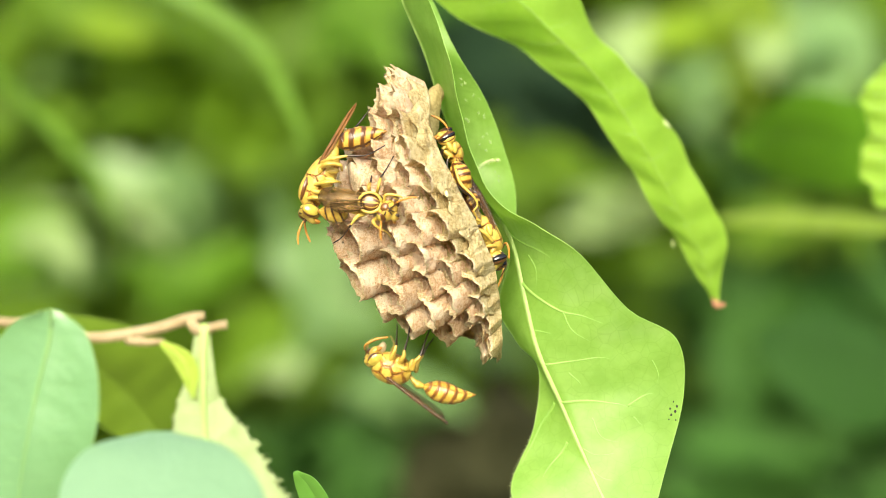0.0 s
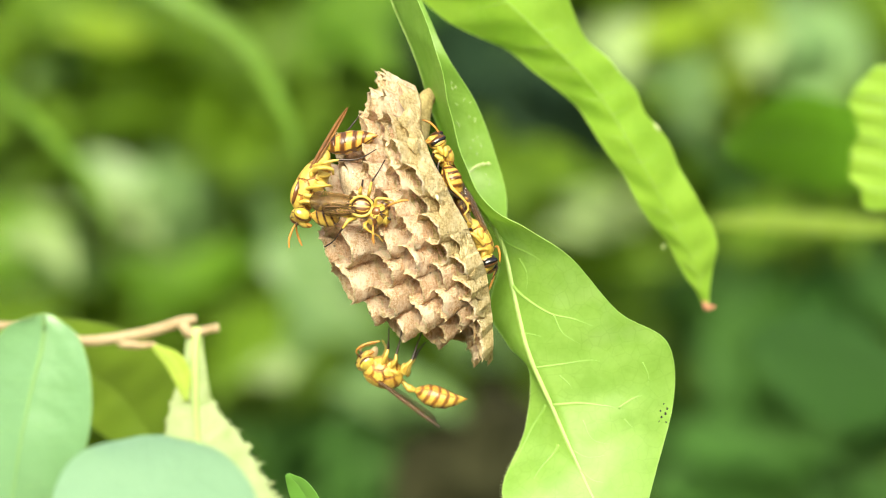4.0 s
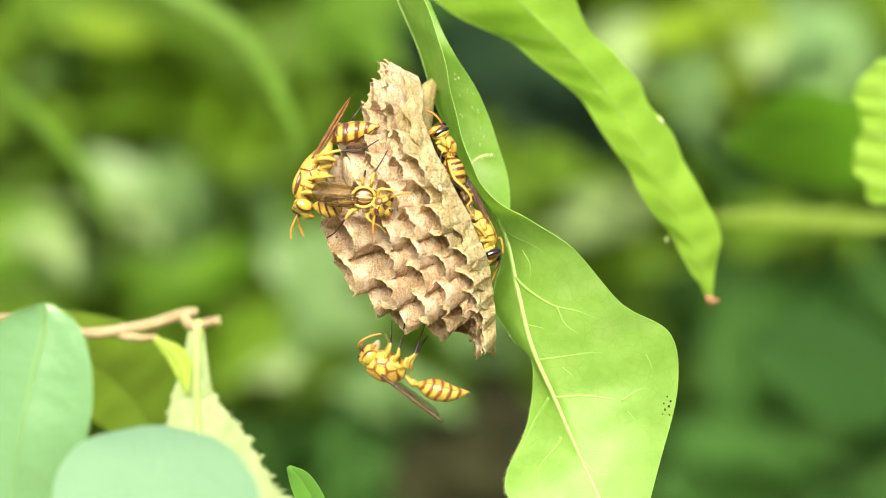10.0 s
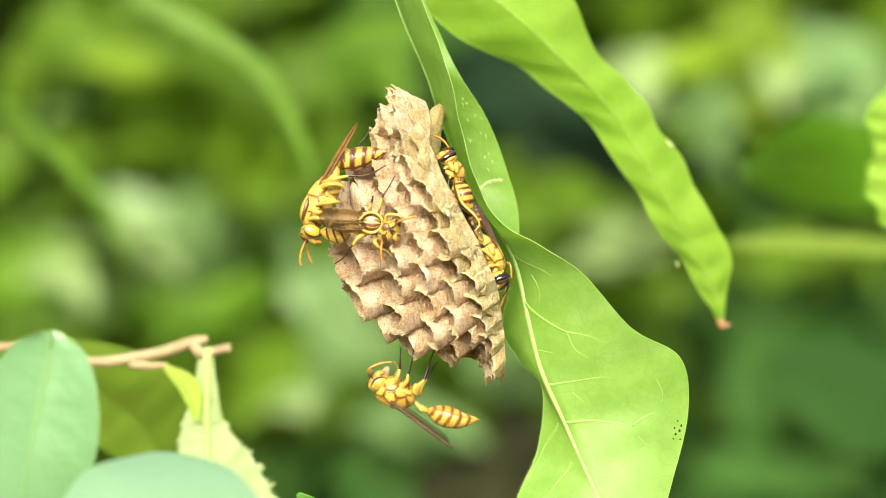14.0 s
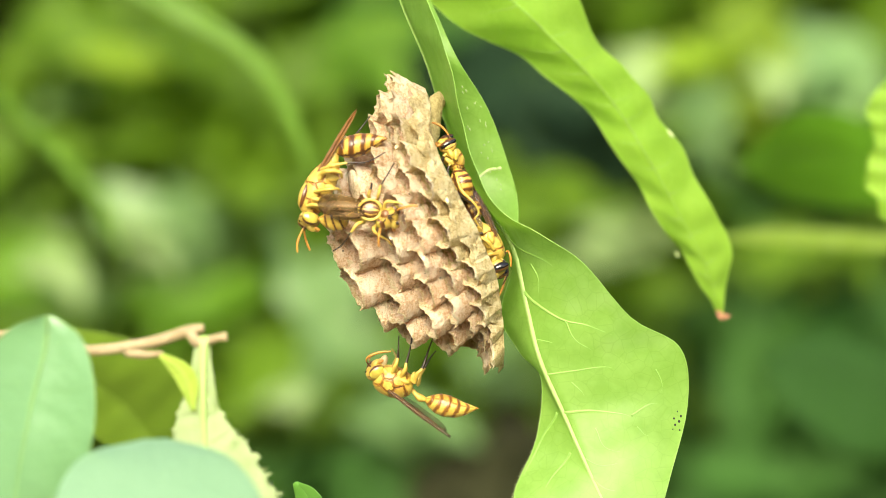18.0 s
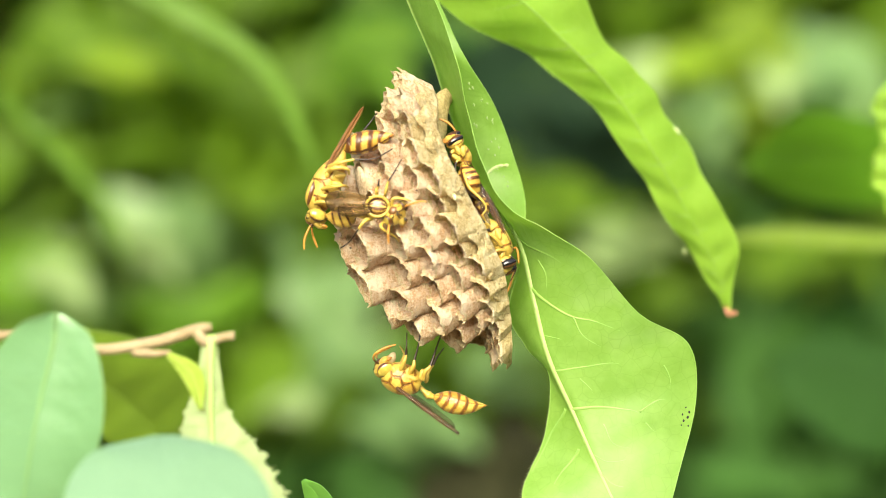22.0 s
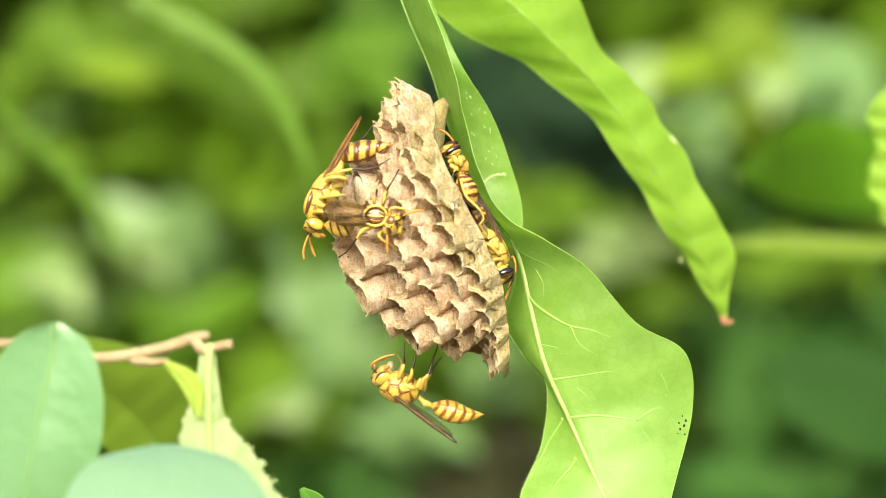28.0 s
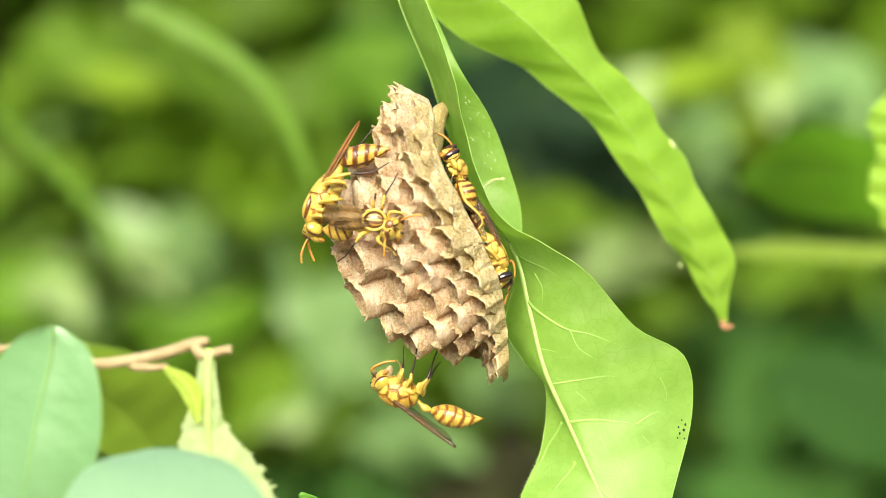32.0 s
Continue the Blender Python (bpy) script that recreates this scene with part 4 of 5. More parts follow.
def head(parent, centre, face, up, size, eye_mat, eyes=((0.12, 0.66, 0.22), (0.12, -0.66, 0.22)), eye_size=(0.75, 0.36, 0.85)):
    """A broad head that faces a way, with eyes on its sides, a face plate and jaws."""
    face, up = Vector(face).normalized(), Vector(up).normalized()
    side = up.cross(face).normalized()
    up = face.cross(side)
    c = Vector(centre)

    def seams(t, ang):
        return 1 if (0.52 < t < 0.57 or (t < 0.25 and math.cos(ang) > 0.2)) else 0
    h = part("head", ball(c, face, up, size * 0.72, size * 1.02, size * 0.92, seams, 28, 28), (YELLOW, BROWN), parent, pivot=c)
    for f, s, u in eyes:
        e = c + (face * f + side * s + up * u) * size / 1000
        part("eye", ball(e, up, face, size * eye_size[0], size * eye_size[1], size * eye_size[2] * 0.7, lambda t, ang: 1 if abs(math.sin(ang)) < 0.55 or t > 0.88 or t < 0.12 else 0, 18, 28), (eye_mat, BROWN), h, "glossy compound eye")
    part("face_plate", ball(c + (face * 0.62 - up * 0.35) * size / 1000, -up + face * 0.3, side, size * 0.5, size * 0.3, size * 0.42), YELLOW, h)
    for s in (0.22, -0.22):
        part("jaw", ball(c + (face * 0.6 - up * 0.85 + side * s) * size / 1000, -up, side, size * 0.32, size * 0.16, size * 0.18, rings=8, sides=10), ORANGE, h)
    for s, u in ((0, 0.75), (0.2, 0.6), (-0.2, 0.6)):
        part("simple_eye", ball(c + (face * 0.45 + up * u + side * s) * size / 1000, up, side, size * 0.09, size * 0.09, size * 0.09, rings=6, sides=8), EYE, h)
    return h


LABEL = "yellow brown-banded wasp "

# The one that hangs below the comb by its dark feet.
w = hanging_wasp = thing("wasp", V(-8.4, 0, -15.9), LABEL + "hanging below the nest by its feet", "wasp", "wasps on the nest")
h = head(w, V(-12.2, 0, -19.4), (-0.5, -0.3, 0.8), (-0.8, 0, -0.5), 2.0, EYE_GREEN, ((0.15, 0.84, -0.1), (0.15, -0.84, -0.1)))
bottom_feelers = [antenna(h, [V(-13.06, -2, -18.44), V(-13.83, -3, -17.51), V(-13.31, -4, -16.59), V(-11.52, -4, -15.79), V(-9.64, -4, -15.5)]),
                  antenna(h, [V(-12.86, 3, -18.39), V(-13.53, 6, -17.27), V(-12.77, 8, -16.52), V(-11.06, 9, -15.94)])]
thorax(w, [V(-12, 0, -19.9), V(-10.8, 0, -20.5), V(-9, 0, -21.2), V(-7.2, 0, -21.8), V(-5.8, 0, -22.3)], 2.75, (-0.3, 0, -1), [
    V(-11.18, -1, -20.37), V(-9.57, -1.6, -19.85), V(-9.68, -1.4, -21.25),
    V(-8.28, -1.6, -20.84), V(-7.99, -1, -22.26), V(-6.49, -1, -21.76), V(-10.99, -0.4, -22.19)])
for p, q, r in ((V(-10.27, -2, -19.83), (0.4, 0, -1), 1.1), (V(-8.07, -2, -19.93), (0.5, 0, 1), 0.95), (V(-5.58, -2, -20.33), (0.3, 0, 1), 1.0), (V(-4.71, 1, -21.14), (0.2, 0, 1), 0.9), (V(-7.17, -2.2, -21.02), (1, 0, -0.4), 1.0)):
    part("hip", ball(p, q, (0, -1, 0), r * 1.0, r * 0.48, r * 0.48), YELLOW, w)
part("waist", line([V(-6.2, 0, -22.1), V(-5.2, 0, -23.3), V(-4.4, 0, -24), V(-3.4, 0, -24.3)], [0.35, 0.42, 0.75, 0.4], 12, 12), (YELLOW), w)
hanging_abdomen = part("abdomen", abdomen_geo([V(-3.7, 0, -24.2), V(-0.9, 0, -25.1), V(2.4, 0, -25.9), V(5.9, 0, -25.8)], 1.9, (0.2, -0.88, 0.42), 6, 0.36), (YELLOW, RUST, AMBER), w, pivot=V(-3.7, 0, -24.2))
wing(w, V(-9.95, -3, -22.59), V(0.89, -4, -30.69), (0.35, 1, 0.3), 0.8, mat=WING_DARK)
wing(w, V(-9.46, 4, -22.85), V(0.2, 9, -30.15), (0.5, -1, 0.5), 1.1, mat=WING_DARK)
leg(w, [V(-9.37, -2, -19.83), V(-8.66, -3, -18.31), V(-8.26, -3, -17.01), V(-8.17, -2, -15.35), V(-8.07, -2, -13.06)], (0.55, 0.6, 0.45, 0.2, 0.16), 0.5)
leg(w, [V(-7.87, -2, -20.33), V(-6.96, -3, -19), V(-6.77, -3, -17.81), V(-6.17, -3, -15.62), V(-5.67, -3, -12.84)], (0.6, 0.65, 0.4, 0.22, 0.17), 0.5)
leg(w, [V(-5.38, -2, -21.33), V(-4.88, -3, -19.8), V(-3.98, -3, -18.81), V(-2.98, -3, -15.82), V(-1.79, -4, -12.62)], (0.7, 0.65, 0.5, 0.24, 0.17), 0.48)
leg(w, [V(-4.92, 3, -21.51), V(-4.42, 3, -20), V(-3.62, 3, -18.79), V(-2.71, 3, -17.19), V(-1.61, 3, -15.78)], (0.6, 0.6, 0.45, 0.24, 0.17), 0.48)
leg(w, [V(-9.43, 2, -19.97), V(-9.06, 4, -18.22), V(-8.66, 4, -17.01), V(-9.09, 6, -16.06), V(-9.49, 6, -15.45)], (0.5, 0.5, 0.3, 0.2, 0.15), 0.95)

part("food", ball(V(-10.8, 0, -17.6), (0.4, 0, 1), (0, -1, 0), 1.2, 0.7, 0.75), FOOD, w, "pale chewed food ball")

# The one that clings to the outer edge with its abdomen laid on the cells.
w = edge_wasp = thing("wasp", V(-19.01, -12, 13.82), LABEL + "clinging to the nest's outer edge, wings raised", "wasp", "wasps on the nest")
h = head(w, V(-22.99, -13, 6.46), (-0.35, -0.3, -1), (-1, -0.2, 0.3), 2.0, EYE_GREEN, ((0.1, 0.88, 0.1), (0.1, -0.88, 0.1)))
edge_feelers = [antenna(h, [V(-23.68, -13, 5.28), V(-24.16, -13, 4.7), V(-24.75, -13, 3.33), V(-25.05, -13, 2.05), V(-24.95, -13, 0.78)]),
                antenna(h, [V(-23.66, -11, 5.1), V(-23.95, -11, 4.42), V(-23.8, -10, 3.24), V(-23.4, -10, 2.06), V(-23.01, -10, 1.18)])]
thorax(w, [V(-22.89, -13, 7.53), V(-22.6, -13, 9.39), V(-21.33, -13, 12.03), V(-19.96, -13, 14.28), V(-18.78, -13, 16.24)], 2.5, (-1, 0, 0.4), [
    V(-23.05, -14, 9.08), V(-23.65, -13.6, 10.65), V(-22.24, -14.8, 11.02), V(-20.78, -14.6, 11.61),
    V(-21.28, -14.4, 13.66), V(-19.62, -14.4, 13.18), V(-19.34, -14, 15.33), V(-21.66, -14.6, 9.37)])
for p, q, r in ((V(-21.72, -15.5, 9.84), (1, 0, -0.2), 0.9), (V(-18.91, -15, 13.36), (1, 0, 0.1), 1.05), (V(-19.6, -15, 11.99), (1, 0, -0.1), 1.0), (V(-20.85, -15.4, 13.93), (0.5, 0, 1), 1.1), (V(-22.13, -15, 8.68), (1, 0, -0.1), 0.8)):
    part("hip", ball(p, q, (0, -1, 0), r * 1.05, r * 0.46, r * 0.46), YELLOW, w)
part("waist", line([V(-19.18, -13, 15.75), V(-18.78, -13, 16.93), V(-18.59, -13, 17.81), V(-17.81, -13, 18.1)], [1.3, 0.9, 0.6, 0.5], 12, 12), YELLOW, w)
part("abdomen", abdomen_geo([V(-18.88, -13, 17.9), V(-16.04, -13, 18.78), V(-12.62, -13, 19.66), V(-9.57, -14, 20.31)], 1.95, (-0.1, -0.6, 0.9), 5, 0.48), (YELLOW, BROWN, AMBER), w)
wing(w, V(-23.21, -15, 11.02), V(-14.94, -14, 25.2), (0.85, 0.15, 0.45), 0.85, mat=WING_RED)
wing(w, V(-22.68, -11, 11.39), V(-16.32, -10, 23.21), (0.85, 0.3, 0.45), 0.7, mat=WING_RED)
leg(w, [V(-20.86, -15, 14.92), V(-18.85, -17, 15.45), V(-16.42, -17, 15.94), V(-13.02, -17, 16.13), V(-9.93, -16, 17.81)], (0.5, 0.6, 0.35, 0.2, 0.15), 0.5)
leg(w, [V(-21.25, -15, 13.75), V(-19.82, -17, 14.57), V(-17.68, -17, 14.38), V(-17.33, -16, 13.43)], (0.6, 0.75, 0.5, 0.3), 0.95)
leg(w, [V(-22.33, -15, 11.02), V(-20.31, -17, 11.37), V(-18.17, -17, 11.56), V(-17.55, -15, 11.21)], (0.5, 0.6, 0.4, 0.25), 0.95)
leg(w, [V(-23.21, -15, 8.68), V(-22.19, -16, 8.86), V(-21.02, -16, 8.66), V(-19.92, -14, 8.3)], (0.5, 0.6, 0.4, 0.25), 0.95)
leg(w, [V(-18.12, -9, 17.63), V(-15.98, -8, 20.23), V(-14.23, -7, 22.44), V(-12.55, -7, 24.61)], (0.4, 0.4, 0.22, 0.15), 0.35)

part("back_shield", ball(V(-23.84, -13.8, 10.55), (0.3, 0, 1), (0, -1, 0), 2.3, 0.95, 1.5, lambda f, ang: 1 if abs(math.sin(2 * ang)) > 0.85 else 0), (BROWN, YELLOW), w, "brown shield on the back")

# The one on the cells, seen from above.
w = cell_wasp = thing("wasp", V(-12.58, -15, 6.73), LABEL + "standing on the nest cells", "wasp", "wasps on the nest")
turning_head = h = head(w, V(-9.39, -19, 6.49), (0.75, -0.6, -0.45), (0.2, -1, 0.2), 1.95, EYE_GREEN, ((0.05, 0.9, 0.2), (0.05, -0.9, 0.2)), (0.6, 0.4, 0.65))
part("crown", ball(V(-9.95, -20.35, 7.1), (0.7, -0.3, -0.4), (0, -1, 0), 0.75, 0.85, 0.42), RUST, h, "brown crown")
for q in ([V(-9.4, -20.75, 6.95), V(-8.9, -20.75, 7.0), V(-8.35, -20.4, 7.35)], [V(-9.75, -20.75, 6.35), V(-9.9, -20.7, 5.95), V(-10.2, -20.3, 5.5)], [V(-9.3, -20.85, 6.6), V(-8.95, -20.8, 6.2), V(-8.7, -20.5, 5.8)], [V(-9.2, -20.85, 6.7), V(-8.75, -20.75, 6.55), V(-8.3, -20.4, 6.3)]):
    part("face_line", line(q, [0.1, 0.12, 0.08], 8, 6), DARK, h, "dark line on the face")
part("jaw", ball(V(-7.75, -20.2, 5.75), (0.6, 0, -0.5), (0, -1, 0), 0.4, 0.28, 0.25, rings=8, sides=10), DARK, h, "dark jaw tips")
antenna(h, [V(-8.31, -20, 7.44), V(-7.72, -21, 8.01), V(-6.45, -22, 8.48), V(-5.39, -22, 8.77), V(-4.33, -22, 8.77)])
antenna(h, [V(-10.34, -20, 5.32), V(-10.52, -21, 4.54), V(-10.6, -22, 3.47), V(-10.6, -22, 2.5), V(-10.5, -22, 1.54)])
t = part("thorax", ball(V(-12.52, -17.5, 7.86), (-1, 0.1, 0.1), (0, -1, 0.2), 2.7, 2.0, 2.3), DARK, w)
part("shield", ball(V(-12.38, -19.5, 7.93), (-1, 0, 0.1), (0, -1, 0.1), 1.5, 1.35, 0.42, lambda f, ang: 1 if abs(math.sin(ang)) < 0.12 or 0.62 < abs(math.sin(ang)) < 0.74 else 0, 16, 48), (BROWN, YELLOW), t, "brown shield with yellow lines")
ring = [V(-12.48, -19.65, 7.93) + Vector((1.95 * math.cos(k / 16 * math.tau), 0.25 * math.cos(k / 16 * math.tau) ** 2, 1.72 * math.sin(k / 16 * math.tau))) / 1000 for k in range(17)]
part("ring", tube(ring, [0.27] * 17, 8, (0, -1, 0)), YELLOW, t, "yellow ring round the shield")
for q, a, b in ((V(-14.06, -18.4, 7.66), 0.75, 0.55), (V(-14.75, -17.6, 7.47), 0.8, 0.7), (V(-13.29, -18, 6.4), 1.1, 0.5), (V(-11.25, -18.2, 6.69), 1.0, 0.55), (V(-10.86, -18.2, 7.85), 0.5, 0.9), (V(-13, -18, 9.41), 1.1, 0.4)):
    part("plate", ball(q, (1, 0, 0), (0, -1, 0), a, b, 0.7), YELLOW, t, "yellow body plate")
part("waist", line([V(-14.6, -16, 7.59), V(-15.5, -15, 7.31), V(-16.38, -15, 7.02)], [1.2, 0.7, 0.6], 8, 12), YELLOW, w)
part("abdomen", abdomen_geo([V(-15.99, -15, 7.12), V(-17.65, -15, 6.63), V(-19.6, -15, 6.34), V(-21.64, -15, 6.53)], 2.1, (0, -0.8, 0.5), 5, 0.3), (YELLOW, DARK, AMBER), w)
wing(w, V(-13.93, -19.6, 8.61), V(-21.39, -19.3, 8.9), (0.05, -0.25, 1), 1.9)
wing(w, V(-13.44, -20, 7.25), V(-19.29, -18.5, 7.37), (0.05, -0.35, 1), 1.25)
leg(w, [V(-11.35, -18, 9.31), V(-11.02, -20, 10.54), V(-10.65, -19, 12.1), V(-9.51, -18, 13.97), V(-8.45, -17, 15.94)], (0.45, 0.5, 0.3, 0.17, 0.16), 0.5)
leg(w, [V(-12.51, -18, 9.31), V(-12.66, -20, 10.54), V(-12.39, -19, 11.33), V(-12.22, -18, 12.51)], (0.5, 0.55, 0.35, 0.25), 0.6)
leg(w, [V(-10.07, -19, 7.84), V(-9.76, -20, 9.18), V(-8.12, -20, 9.18), V(-6.86, -20, 8.8)], (0.5, 0.5, 0.35, 0.2), 0.95)
leg(w, [V(-13.48, -18, 5.92), V(-14.62, -19, 5.52), V(-15.69, -19, 4.16), V(-17.27, -18, 2.04), V(-18.85, -17, 0.97)], (0.55, 0.6, 0.3, 0.17, 0.2), 0.5)
leg(w, [V(-11.25, -18, 5.43), V(-11.89, -20, 4.64), V(-11.21, -20, 3.77), V(-9.68, -19, 2.91), V(-8.73, -18, 1.84)], (0.5, 0.55, 0.35, 0.2, 0.15), 0.95)
leg(w, [V(-13.99, -17, 6.32), V(-14.94, -18, 6.3), V(-16.1, -18, 6.5), V(-16.71, -17, 5.93)], (0.6, 0.75, 0.5, 0.3), 0.95)

edge_wasp.location.y -= 0.002
cell_wasp.location.y -= 0.002

# The two between the comb and the leaf.
w = thing("wasp", V(1.58, -9, 14.87), LABEL + "head-up on the nest's back beside a leaf", "wasp", "wasps on the nest")
h = head(w, V(0.59, -12, 19.21), (-0.3, -0.5, 0.8), (0.8, 0.2, 0.5), 1.75, EYE, ((0.35, 0.4, 0.0), (0.35, -0.6, 0.2)), (0.9, 0.45, 0.6))
antenna(h, [V(0.98, -13, 20.25), V(0.68, -13, 21.13), V(0, -13, 22.01), V(-0.88, -13, 22.7), V(-2.05, -13, 23.09)])
thorax(w, [V(0.79, -11, 18.55), V(1.28, -11, 17.57), V(2.06, -11, 16.2), V(2.65, -11, 15.02)], 1.75, (-0.5, -1, 0), [
    V(0.88, -12.4, 18.02), V(1.76, -12.6, 17.82), V(1.47, -12.6, 16.55), V(2.35, -12.2, 16.46), V(2.16, -12.2, 15.28)])
part("abdomen", abdomen_geo([V(1.86, -12, 15.39), V(2.74, -12, 13.43), V(3.72, -12, 11.27), V(4.91, -11, 8.93)], 1.8, (0.9, -0.3, 0.3), 6, 0.42), (YELLOW, BROWN, AMBER), w)
wing(w, V(2.75, -10, 16.32), V(7.29, -9, 6.5), (0.7, 0.7, 0.3), 0.9, mat=WING_DARK)
wing(w, V(2.16, -12, 16.76), V(6.65, -13, 4.79), (0.8, 0.2, 0.35), 0.55, mat=WING_DARK)
leg(w, [V(1.57, -13, 16.93), V(0.68, -13.6, 14.76), V(1.56, -14, 12.01), V(3.71, -14, 9.86), V(5.67, -13.6, 8.7)], (0.3, 0.3, 0.25, 0.2, 0.15), 0.15)
leg(w, [V(1.27, -12.5, 17.23), V(0.2, -13, 17.51), V(-0.39, -13, 15.75), V(0.2, -13, 14.19), V(1.76, -13, 12.33)], (0.45, 0.5, 0.3, 0.18, 0.15), 0.3)
leg(w, [V(2.15, -13.5, 13.78), V(3.03, -14, 11.33), V(4.98, -14.5, 9.37), V(5.96, -14, 7.72), V(5.08, -14, 6.35)], (0.4, 0.5, 0.35, 0.3, 0.2), 0.95)
leg(w, [V(1.57, -13, 11.84), V(2.35, -13.5, 9.87), V(3.33, -13, 8.32), V(4.3, -13, 6.85)], (0.3, 0.3, 0.2, 0.15), 0.2)
for p, q in ((V(1.17, -13.4, 17.7), (0.5, 0, -1)), (V(2.05, -13.2, 17.51), (0.1, 0, -1)), (V(0.88, -13, 16.44), (0.8, 0, -0.6))):
    part("hip", ball(p, q, (0, -1, 0), 1.0, 0.5, 0.5), YELLOW, w)

w = thing("wasp", V(7.68, -9, 3.55), LABEL + "head-down on the nest's back beside a leaf", "wasp", "wasps on the nest")
h = head(w, V(9.02, -12, -1.96), (0.4, -0.5, -0.8), (0.9, 0.2, 0.3), 1.9, EYE, ((0.35, 0.55, 0.25), (0.35, -0.6, 0.2)), (0.85, 0.45, 0.65))
antenna(h, [V(10.19, -12, -2.65), V(10.49, -12, -3.43), V(10.19, -12, -4.8), V(9.7, -12, -6.08), V(9.02, -12, -7.45)], (AMBER, DARK))
antenna(h, [V(10.23, -10, 0.1), V(10.93, -9, 1.08), V(11.43, -9, 0.1), V(11.52, -9, -1.67)])
thorax(w, [V(9.13, -11, -0.49), V(8.74, -11, 0.69), V(7.85, -11, 2.45), V(6.87, -11, 4.22), V(6.18, -11, 5.4)], 2.0, (-0.5, -1, 0), [
    V(9.21, -12.4, 0.49), V(7.63, -12.9, 1.37), V(8.81, -12.8, 2.25), V(7.24, -12.8, 3.23), V(6.56, -12.4, 4.6)])
part("waist", line([V(6.38, -11, 5.01), V(5.89, -11, 5.99), V(5.5, -11, 6.77)], [1.0, 0.6, 0.5], 8, 10), YELLOW, w)
part("abdomen", abdomen_geo([V(5.69, -11, 6.38), V(5.11, -10, 7.77), V(4.43, -9, 9.46), V(3.55, -8, 11.45)], 1.7, (0.9, -0.3, 0.3), 5, 0.5), (YELLOW, BROWN, AMBER), w)
wing(w, V(9.83, -10.5, 2.06), V(5.31, -10, 11.41), (0.7, 0.6, -0.35), 1.0, mat=WING_DARK)
wing(w, V(10.19, -12, 0.88), V(6.07, -13, 10.08), (0.8, 0.2, -0.35), 0.5, mat=WING_DARK)
leg(w, [V(6.45, -13.4, 4.79), V(5.27, -14, 5.57), V(4.3, -14, 7.33), V(3.13, -13.6, 8.89)], (0.4, 0.35, 0.22, 0.15), 0.2)
leg(w, [V(9.78, -13, -0.29), V(10.66, -13, -1.08), V(10.96, -13, -2.84), V(9.99, -12.6, -4.8)], (0.3, 0.25, 0.18, 0.14), 0.1)
leg(w, [V(8.61, -13.2, 1.27), V(7.42, -14, 2.64), V(6.06, -14, 3.42), V(5.28, -13, 3.82)], (0.5, 0.6, 0.4, 0.25), 0.95)
leg(w, [V(9.19, -13.2, 0.49), V(8.01, -14, 0.49), V(6.64, -14, 0), V(6.07, -13, -0.49)], (0.5, 0.55, 0.35, 0.25), 0.95)
leg(w, [V(7.24, -13, 4.4), V(6.26, -13.5, 4.01), V(5.08, -13.5, 4.4), V(3.91, -13, 4.79)], (0.4, 0.35, 0.2, 0.15), 0.2)
leg(w, [V(9, -13, -1.08), V(8.02, -13.5, -1.37), V(7.43, -13.5, -2.44), V(7.24, -13, -3.23)], (0.45, 0.5, 0.3, 0.2), 0.95)
for p, q in ((V(8.02, -13, 3.23), (0.4, 0, -1)), (V(7.24, -13, 2.25), (0.6, 0, -0.7)), (V(8.61, -13, -0.29), (0.4, 0, 1))):
    part("hip", ball(p, q, (0, -1, 0), 1.1, 0.55, 0.55), YELLOW, w)

# ---- soft foliage behind ----
def scatter(centre, ru, rv, rd, count, size, seed, face=0.6):
    """Many small folded leaves about a place; half-sizes and leaf length in millimetres."""
    rnd = random.Random(seed)
    verts, faces = [], []
    for _ in range(count):
        while True:
            x, z = rnd.uniform(-1, 1), rnd.uniform(-1, 1)
            if x * x + z * z < 1:
                break
        c = Vector(centre) + Vector((x * ru, rnd.uniform(-rd, rd), z * rv)) / 1000
        L = size * rnd.uniform(0.6, 1.3) / 1000
        out = Vector((rnd.gauss(0, 0.5), -face + rnd.gauss(0, 0.4), 0.55 + rnd.gauss(0, 0.4))).normalized()
        way = Vector((rnd.gauss(0, 1), rnd.gauss(0, 0.4), -0.5 + rnd.gauss(0, 0.8)))
        way = (way - out * way.dot(out)).normalized()
        side = out.cross(way)
        o = len(verts)
        verts.append(c - way * L * 0.5)
        for f, wd in ((-0.28, 0.2), (0.0, 0.27), (0.28, 0.17)):
            verts += [c + way * L * f - side * L * wd + out * L * 0.05, c + way * L * f - out * L * 0.02, c + way * L * f + side * L * wd + out * L * 0.05]
        verts.append(c + way * L * 0.55 - out * L * 0.1)
        faces += [(o, o + 1, o + 2), (o, o + 2, o + 3)]
        for r in (1, 4):
            faces += [(o + r, o + r + 3, o + r + 4, o + r + 1), (o + r + 1, o + r + 4, o + r + 5, o + r + 2)]
        faces += [(o + 7, o + 10, o + 8), (o + 8, o + 10, o + 9)]
    return verts, faces


def carried_by(ob, start):
    """A thin branch from a clump or a blade to the shrub behind, hidden along the camera's ray."""
    far = (1.45 + 0.6) / (start.y + 0.6)
    foot = Vector((start.x * far, 1.45, HEIGHT + (start.z - HEIGHT) * far))
    part("branch", line([start, start.lerp(foot, 0.5), foot], [0.8, 1.4, 2.4], 14, 7), FOL_MID, ob)


def clump(centre, ru, rv, count, size, mat, label, seed, rd=40):
    ob = thing_mesh("foliage", scatter(centre, ru, rv, rd, count, size, seed), mat, base=centre)
    carried_by(ob, Vector(centre))
    return tagged(ob, label, "foliage", "", "stuff")


